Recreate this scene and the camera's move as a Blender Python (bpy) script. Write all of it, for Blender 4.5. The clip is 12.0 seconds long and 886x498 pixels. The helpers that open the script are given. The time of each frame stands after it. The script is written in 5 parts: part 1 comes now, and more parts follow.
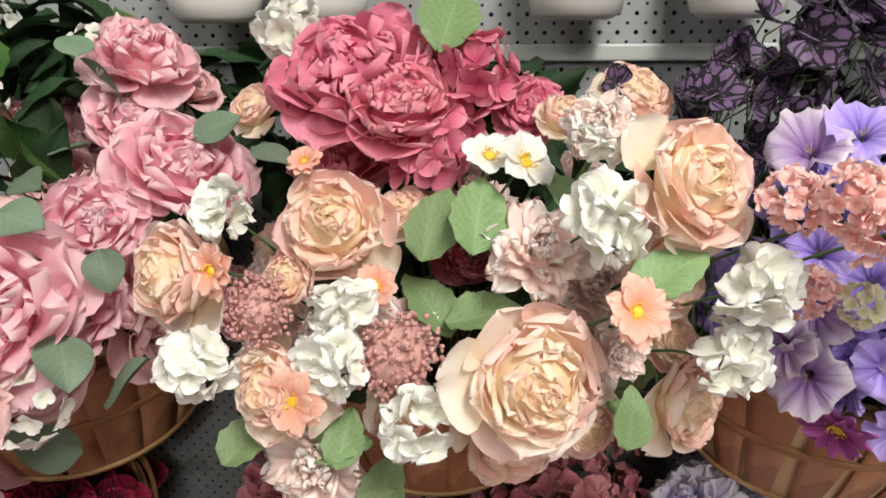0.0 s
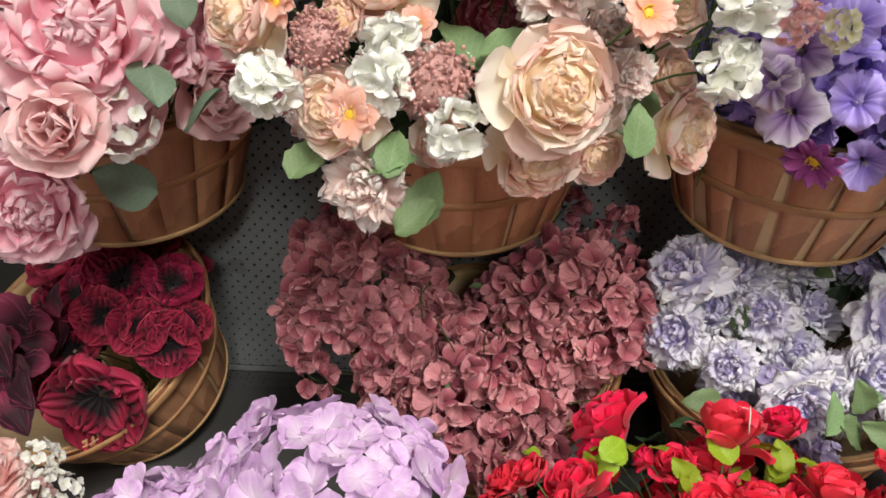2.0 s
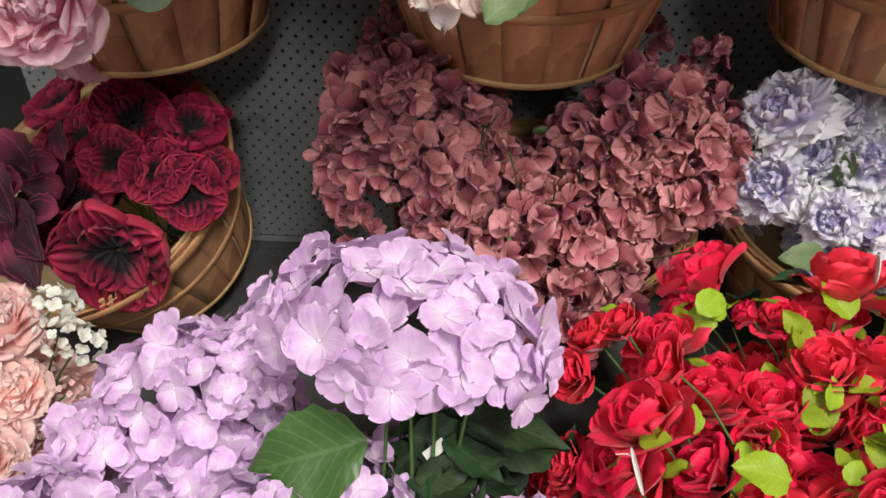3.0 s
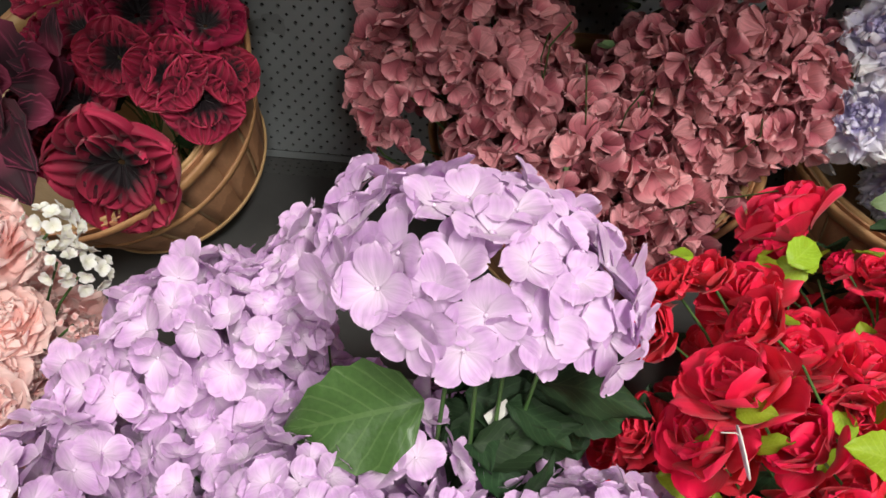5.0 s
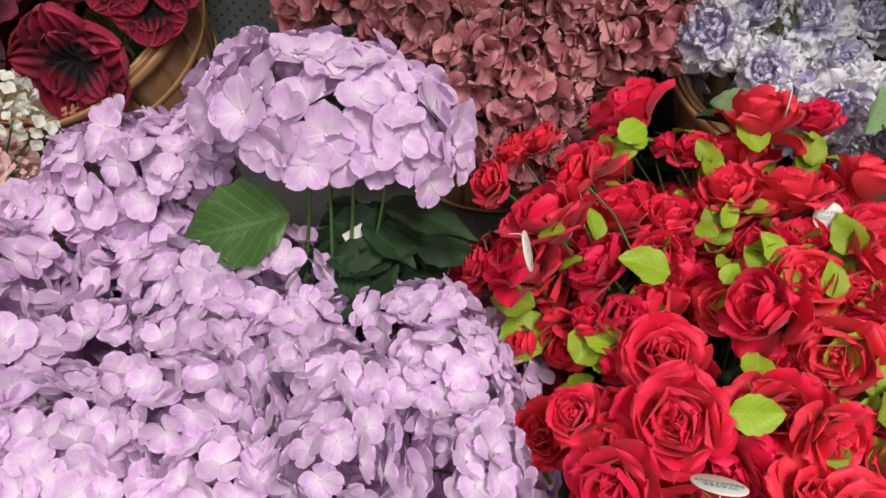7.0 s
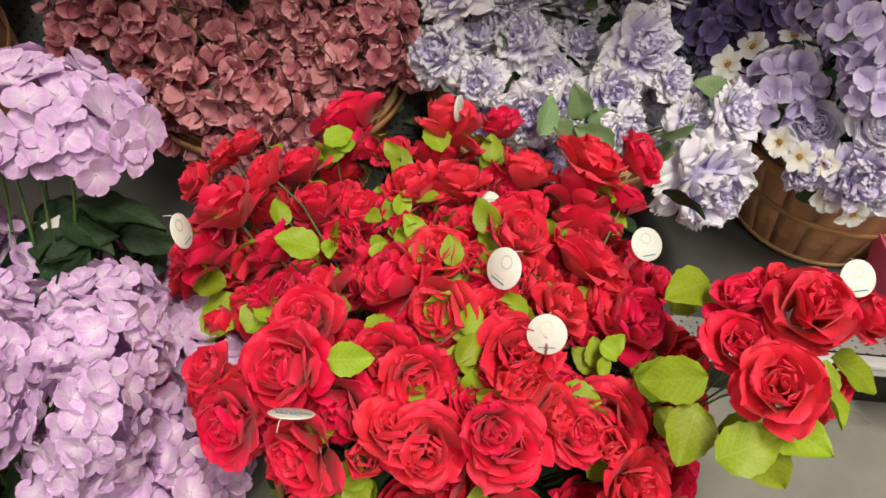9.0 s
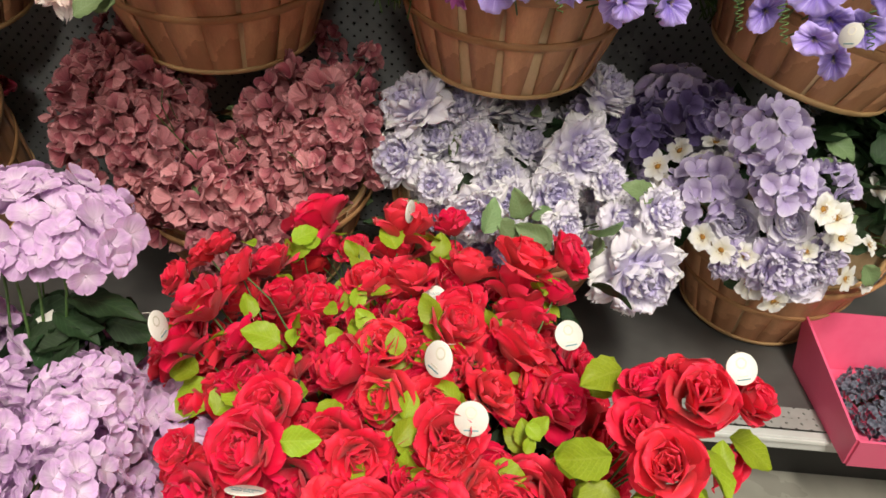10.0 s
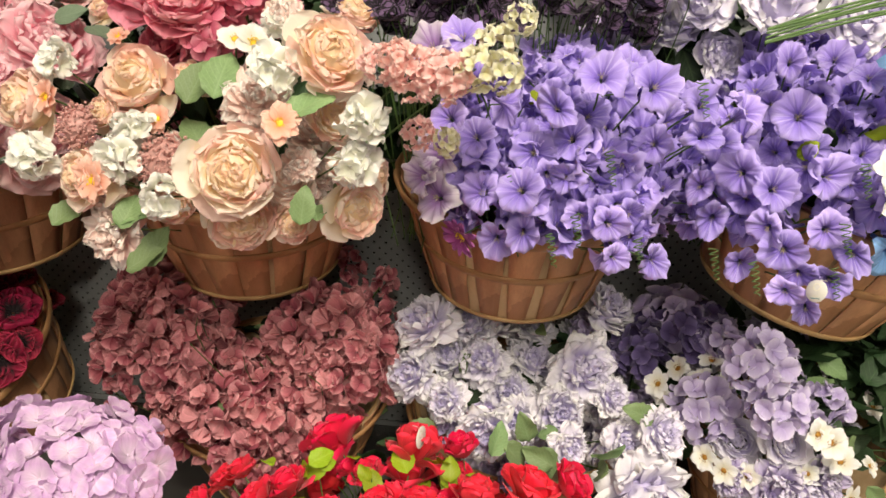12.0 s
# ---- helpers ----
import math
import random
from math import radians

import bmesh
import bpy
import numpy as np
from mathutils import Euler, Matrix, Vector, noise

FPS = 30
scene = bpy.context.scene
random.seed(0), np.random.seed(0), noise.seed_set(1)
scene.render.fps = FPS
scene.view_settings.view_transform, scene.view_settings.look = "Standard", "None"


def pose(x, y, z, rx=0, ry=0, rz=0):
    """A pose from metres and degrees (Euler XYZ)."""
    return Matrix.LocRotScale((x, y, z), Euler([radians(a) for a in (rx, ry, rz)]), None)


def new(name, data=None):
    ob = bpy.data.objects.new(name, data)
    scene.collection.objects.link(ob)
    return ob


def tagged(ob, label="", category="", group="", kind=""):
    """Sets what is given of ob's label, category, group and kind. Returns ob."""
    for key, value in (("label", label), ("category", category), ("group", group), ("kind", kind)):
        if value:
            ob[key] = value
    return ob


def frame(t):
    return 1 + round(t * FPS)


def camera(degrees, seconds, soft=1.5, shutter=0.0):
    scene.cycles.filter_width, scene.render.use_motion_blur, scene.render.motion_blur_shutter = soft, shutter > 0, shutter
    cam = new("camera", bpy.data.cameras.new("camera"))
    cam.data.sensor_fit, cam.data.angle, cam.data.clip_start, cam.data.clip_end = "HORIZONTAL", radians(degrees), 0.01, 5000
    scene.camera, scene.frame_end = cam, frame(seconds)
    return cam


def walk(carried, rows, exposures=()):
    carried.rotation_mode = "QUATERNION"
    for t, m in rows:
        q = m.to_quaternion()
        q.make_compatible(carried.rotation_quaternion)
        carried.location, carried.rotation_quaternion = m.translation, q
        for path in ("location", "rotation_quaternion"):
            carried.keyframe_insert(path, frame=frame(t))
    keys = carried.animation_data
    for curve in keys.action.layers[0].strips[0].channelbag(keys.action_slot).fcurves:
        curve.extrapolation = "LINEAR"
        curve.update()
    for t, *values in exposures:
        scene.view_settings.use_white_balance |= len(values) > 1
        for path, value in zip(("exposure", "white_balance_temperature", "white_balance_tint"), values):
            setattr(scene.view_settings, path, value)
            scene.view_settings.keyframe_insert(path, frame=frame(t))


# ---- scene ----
cam = camera(63.4, 12.0, soft=1.6)
METRES, EYE, TILT, LEAN, TURN = 1.446, 1.17, -18.52, 0.57, 4.17
ROWS = [
    (0.0, 0.0, 0.0, 0.0, 0.0, 0.0, -0.0),
    (0.5, 0.0241, -0.0209, -0.0153, 0.27, -1.26, -0.09),
    (1.0, 0.0159, -0.0603, -0.0345, 0.19, -2.66, -0.12),
    (1.5, -0.0013, -0.0875, -0.0693, -0.0, -4.88, -0.08),
    (2.0, -0.0238, -0.0778, -0.1084, -0.06, -7.92, -0.18),
    (2.5, -0.0521, -0.0604, -0.1447, -0.06, -11.62, -0.42),
    (3.0, -0.0807, -0.0006, -0.1849, -0.19, -15.17, -0.69),
    (5.0, -0.1234, 0.068, -0.1991, -0.11, -21.56, -3.1),
    (5.5, -0.1205, 0.0371, -0.2168, 0.48, -21.99, -3.54),
    (6.0, -0.1044, 0.0041, -0.231, 0.8, -22.47, -3.84),
    (6.5, -0.0755, -0.0336, -0.2319, 0.86, -22.83, -4.01),
    (7.0, -0.0286, -0.055, -0.2373, 0.81, -22.91, -4.14),
    (7.5, 0.0273, -0.0702, -0.242, 0.5, -22.49, -4.14),
    (9.5, 0.2126, -0.1712, -0.2174, -2.66, -17.13, -3.8),
    (10.0, 0.2222, -0.2051, -0.1872, -2.26, -14.28, -3.75),
    (10.5, 0.2178, -0.2292, -0.1613, -1.56, -11.13, -3.49),
    (11.0, 0.2202, -0.2335, -0.1314, -1.1, -7.81, -3.29),
    (11.5, 0.2231, -0.2438, -0.1149, -0.84, -4.61, -3.28),
    (12.0, 0.2282, -0.2505, -0.1054, -0.59, -2.01, -3.5),
]
walk(cam, [(t, pose(0, 0, EYE, TILT, LEAN, TURN) @ pose(METRES * x, METRES * y, METRES * z, 90 + pitch, roll, yaw)) for t, x, y, z, yaw, pitch, roll in ROWS],
     exposures=[(0.0, -0.36, 6500, 8), (2.5, -0.33, 6400, 7), (4.8, -0.30, 6400, 7), (7.0, -0.60, 6400, 7), (9.5, -0.56, 7000, 8), (10.0, -0.42, 7000, 8), (12.0, -0.29, 7500, 8)])

# ---------------------------------------------------------------- light
world = bpy.data.worlds.new("store_air")
world.use_nodes = True
world.node_tree.nodes["Background"].inputs[0].default_value = (0.9, 0.95, 1.0, 1)
world.node_tree.nodes["Background"].inputs[1].default_value = 0.015
scene.world = world


def strip_lamp(x, y, z, long, wide, watts, colour=(1.0, 0.95, 0.88)):
    data = bpy.data.lights.new("tube_light", "AREA")
    data.shape, data.size, data.size_y, data.energy, data.color = "RECTANGLE", wide, long, watts, colour
    ob = new("tube_light", data)
    ob.location = (x, y, z)
    return ob


for lx, ly, long, watts in ((0.85, -1.1, 1.5, 164.0), (-1.75, -1.1, 1.5, 45.0), (3.3, -1.1, 1.5, 35.0), (0.85, -3.6, 1.5, 136.0), (-1.75, -3.6, 1.5, 30.0)):
    strip_lamp(lx, ly, 3.2, long, 0.35, watts)

# ---------------------------------------------------------------- materials


def nodes_of(name):
    m = bpy.data.materials.new(name)
    m.use_nodes = True
    nt = m.node_tree
    nt.nodes.clear()
    out = nt.nodes.new("ShaderNodeOutputMaterial")
    return m, nt, out


def link(nt, a, b):
    nt.links.new(a, b)


def maths(nt, op, a, b=None, c=None):
    n = nt.nodes.new("ShaderNodeMath")
    n.operation = op
    for i, v in enumerate((a, b, c)):
        if v is None:
            continue
        if isinstance(v, (int, float)):
            n.inputs[i].default_value = v
        else:
            link(nt, v, n.inputs[i])
    return n.outputs[0]


def ramp(nt, fac, stops):
    n = nt.nodes.new("ShaderNodeValToRGB")
    e = n.color_ramp.elements
    while len(e) < len(stops):
        e.new(0.5)
    for el, (p, c) in zip(e, stops):
        el.position, el.color = p, (*c, 1)
    link(nt, fac, n.inputs[0])
    return n.outputs[0]


def mix(nt, fac, a, b, kind="MIX"):
    n = nt.nodes.new("ShaderNodeMix")
    n.data_type, n.blend_type = "RGBA", kind
    for sock, v in ((n.inputs[0], fac), (n.inputs[6], a), (n.inputs[7], b)):
        if isinstance(v, (int, float)):
            sock.default_value = v
        elif isinstance(v, tuple):
            sock.default_value = (*v, 1)
        else:
            link(nt, v, sock)
    return n.outputs[2]


def noise_tex(nt, vec, scale, detail=3.0):
    n = nt.nodes.new("ShaderNodeTexNoise")
    n.inputs["Scale"].default_value, n.inputs["Detail"].default_value = scale, detail
    if vec is not None:
        link(nt, vec, n.inputs["Vector"])
    return n.outputs["Fac"]


def uv_parts(nt, layer):
    n = nt.nodes.new("ShaderNodeUVMap")
    n.uv_map = layer
    s = nt.nodes.new("ShaderNodeSeparateXYZ")
    link(nt, n.outputs[0], s.inputs[0])
    return s.outputs[0], s.outputs[1]


def joined(nt, x, y, z):
    n = nt.nodes.new("ShaderNodeCombineXYZ")
    for i, v in enumerate((x, y, z)):
        if isinstance(v, (int, float)):
            n.inputs[i].default_value = v
        else:
            link(nt, v, n.inputs[i])
    return n.outputs[0]


def cloth(nt, out, colour, rough, trans, height=None, bump=0.3, distance=0.0015, sheen=0.15):
    """A thin dyed cloth: diffuse with some light passing through."""
    p = nt.nodes.new("ShaderNodeBsdfPrincipled")
    p.inputs["Roughness"].default_value = rough
    p.inputs["Specular IOR Level"].default_value = 0.3
    p.inputs["Sheen Weight"].default_value = sheen
    link(nt, colour, p.inputs["Base Color"])
    t = nt.nodes.new("ShaderNodeBsdfTranslucent")
    link(nt, colour, t.inputs[0])
    if height is not None:
        b = nt.nodes.new("ShaderNodeBump")
        b.inputs["Strength"].default_value, b.inputs["Distance"].default_value = bump, distance
        link(nt, height, b.inputs["Height"])
        link(nt, b.outputs[0], p.inputs["Normal"])
    m = nt.nodes.new("ShaderNodeMixShader")
    m.inputs[0].default_value = trans
    link(nt, p.outputs[0], m.inputs[1])
    link(nt, t.outputs[0], m.inputs[2])
    link(nt, m.outputs[0], out.inputs[0])


def petal_mat(name, base, middle, tip, outer=None, vein=0.22, streak=16.0, vein_colour=None, rough=0.62, trans=0.28, spread=0.16, bump=0.45, alt=None, low=0.05, inner=None):
    m, nt, out = nodes_of(name)
    u, v = uv_parts(nt, "UVMap")
    ring, rnd = uv_parts(nt, "ring")
    colour = ramp(nt, v, [(low, base), (0.5, middle), (0.95, tip)])
    if outer:
        colour = mix(nt, maths(nt, "MULTIPLY", maths(nt, "POWER", ring, 1.6), 0.6), colour, outer)
    if alt:
        pick_ = maths(nt, "MINIMUM", maths(nt, "MAXIMUM", maths(nt, "MULTIPLY_ADD", rnd, 3.0, -1.2), 0.0), 0.75)
        colour = mix(nt, pick_, colour, alt)
    if inner:
        heart = maths(nt, "MULTIPLY", maths(nt, "POWER", maths(nt, "SUBTRACT", 1.0, ring), 1.5), 0.75)
        colour = mix(nt, heart, colour, inner)
    lines = noise_tex(nt, joined(nt, maths(nt, "MULTIPLY", u, streak), maths(nt, "MULTIPLY", v, 1.6), maths(nt, "MULTIPLY", rnd, 37.0)), 1.0, 2.0)
    blotch = noise_tex(nt, joined(nt, u, v, maths(nt, "MULTIPLY", rnd, 91.0)), 3.0, 2.0)
    if vein_colour:
        hit = maths(nt, "MULTIPLY", maths(nt, "SMOOTH_MIN", maths(nt, "MAXIMUM", maths(nt, "MULTIPLY_ADD", lines, 6.0, -3.1), 0.0), 1.0, 0.1), vein)
        colour = mix(nt, hit, colour, vein_colour)
    else:
        colour = mix(nt, 1.0, colour, ramp(nt, lines, [(0.3, (1 - vein,) * 3), (0.7, (1 + vein * 0.4,) * 3)]), "MULTIPLY")
    g = nt.nodes.new("ShaderNodeNewGeometry")
    o = nt.nodes.new("ShaderNodeObjectInfo")
    shift = maths(nt, "ADD", maths(nt, "MULTIPLY", g.outputs["Random Per Island"], 0.5), maths(nt, "MULTIPLY", o.outputs["Random"], 0.5))
    shift = maths(nt, "ADD", maths(nt, "MULTIPLY", shift, 0.7), maths(nt, "MULTIPLY", blotch, 0.3))
    h = nt.nodes.new("ShaderNodeHueSaturation")
    link(nt, maths(nt, "MULTIPLY_ADD", o.outputs["Random"], 0.008, 0.496), h.inputs["Hue"])
    link(nt, maths(nt, "MULTIPLY_ADD", shift, -spread * 0.7, 1 + spread * 0.35), h.inputs["Saturation"])
    link(nt, maths(nt, "MULTIPLY_ADD", shift, spread * 2, 1 - spread), h.inputs["Value"])
    link(nt, colour, h.inputs["Color"])
    cloth(nt, out, h.outputs[0], rough, trans, lines, bump, 0.0022)
    return m


def leaf_mat(name, blade, dark, vein, rough=0.5, trans=0.18, vein_gain=0.55):
    m, nt, out = nodes_of(name)
    u, v = uv_parts(nt, "UVMap")
    side = maths(nt, "ABSOLUTE", maths(nt, "MULTIPLY_ADD", u, 2.0, -1.0))
    saw = maths(nt, "FRACT", maths(nt, "SUBTRACT", maths(nt, "MULTIPLY", v, 8.0), maths(nt, "MULTIPLY", side, 2.6)))
    rib = maths(nt, "LESS_THAN", maths(nt, "ABSOLUTE", maths(nt, "SUBTRACT", saw, 0.5)), 0.07)
    mid = maths(nt, "LESS_THAN", side, 0.05)
    lines = maths(nt, "MAXIMUM", rib, mid)
    g = nt.nodes.new("ShaderNodeTexCoord")
    big = noise_tex(nt, g.outputs["Object"], 2.2, 3.0)
    fine = noise_tex(nt, g.outputs["Object"], 26.0, 3.0)
    colour = mix(nt, big, dark, blade)
    colour = mix(nt, 0.35, colour, ramp(nt, fine, [(0.3, tuple(c * 0.7 for c in blade)), (0.75, tuple(min(1, c * 1.25) for c in blade))]))
    colour = mix(nt, maths(nt, "MULTIPLY", lines, vein_gain), colour, vein)
    o = nt.nodes.new("ShaderNodeObjectInfo")
    h = nt.nodes.new("ShaderNodeHueSaturation")
    link(nt, maths(nt, "MULTIPLY_ADD", o.outputs["Random"], 0.03, 0.485), h.inputs["Hue"])
    link(nt, maths(nt, "MULTIPLY_ADD", o.outputs["Random"], 0.5, 0.72), h.inputs["Value"])
    link(nt, colour, h.inputs["Color"])
    cloth(nt, out, h.outputs[0], rough, trans, maths(nt, "SUBTRACT", fine, lines), 0.35, 0.001, 0.0)
    return m


def wing_mat(name, cell, line_):
    """Coloured cells between black veins, with a black margin."""
    m, nt, out = nodes_of(name)
    u, v = uv_parts(nt, "UVMap")
    vor = nt.nodes.new("ShaderNodeTexVoronoi")
    vor.feature = "DISTANCE_TO_EDGE"
    vor.inputs["Scale"].default_value = 1.0
    link(nt, joined(nt, maths(nt, "MULTIPLY", u, 4.0), maths(nt, "MULTIPLY", v, 2.6), 0.0), vor.inputs["Vector"])
    dark = maths(nt, "MAXIMUM", maths(nt, "LESS_THAN", vor.outputs["Distance"], 0.15), maths(nt, "GREATER_THAN", v, 0.86))
    tone = mix(nt, noise_tex(nt, joined(nt, u, v, 0.0), 5.0, 2.0), cell, tuple(c * 0.5 for c in cell))
    cloth(nt, out, mix(nt, dark, tone, line_), 0.5, 0.12, vor.outputs["Distance"], 0.3, 0.001)
    return m


def plain_mat(name, a, b, scale, rough=0.5, metal=0.0, bump=0.15, stretch=(1, 1, 1), spots=None):
    """Two tones mixed by noise at two scales, with relief."""
    m, nt, out = nodes_of(name)
    tc = nt.nodes.new("ShaderNodeTexCoord")
    mp = nt.nodes.new("ShaderNodeMapping")
    mp.inputs["Scale"].default_value = stretch
    link(nt, tc.outputs["Object"], mp.inputs[0])
    o = nt.nodes.new("ShaderNodeObjectInfo")
    link(nt, joined(nt, maths(nt, "MULTIPLY", o.outputs["Random"], 7.0), 0.0, maths(nt, "MULTIPLY", o.outputs["Random"], 3.0)), mp.inputs["Location"])
    big = noise_tex(nt, mp.outputs[0], scale, 4.0)
    fine = noise_tex(nt, mp.outputs[0], scale * 9, 4.0)
    both = maths(nt, "ADD", maths(nt, "MULTIPLY", big, 0.65), maths(nt, "MULTIPLY", fine, 0.35))
    colour = ramp(nt, both, [(0.32, a), (0.68, b)])
    if spots:
        blot = noise_tex(nt, tc.outputs["Object"], spots[1], 5.0)
        colour = mix(nt, maths(nt, "MULTIPLY", maths(nt, "GREATER_THAN", blot, 0.62), 0.5), colour, spots[0])
    h = nt.nodes.new("ShaderNodeHueSaturation")
    link(nt, maths(nt, "MULTIPLY_ADD", o.outputs["Random"], 0.3, 0.85), h.inputs["Value"])
    link(nt, colour, h.inputs["Color"])
    p = nt.nodes.new("ShaderNodeBsdfPrincipled")
    link(nt, h.outputs[0], p.inputs["Base Color"])
    link(nt, maths(nt, "MULTIPLY_ADD", fine, 0.25, rough - 0.12), p.inputs["Roughness"])
    p.inputs["Metallic"].default_value = metal
    b_ = nt.nodes.new("ShaderNodeBump")
    b_.inputs["Strength"].default_value, b_.inputs["Distance"].default_value = bump, 0.002
    link(nt, both, b_.inputs["Height"])
    link(nt, b_.outputs[0], p.inputs["Normal"])
    link(nt, p.outputs[0], out.inputs[0])
    return m


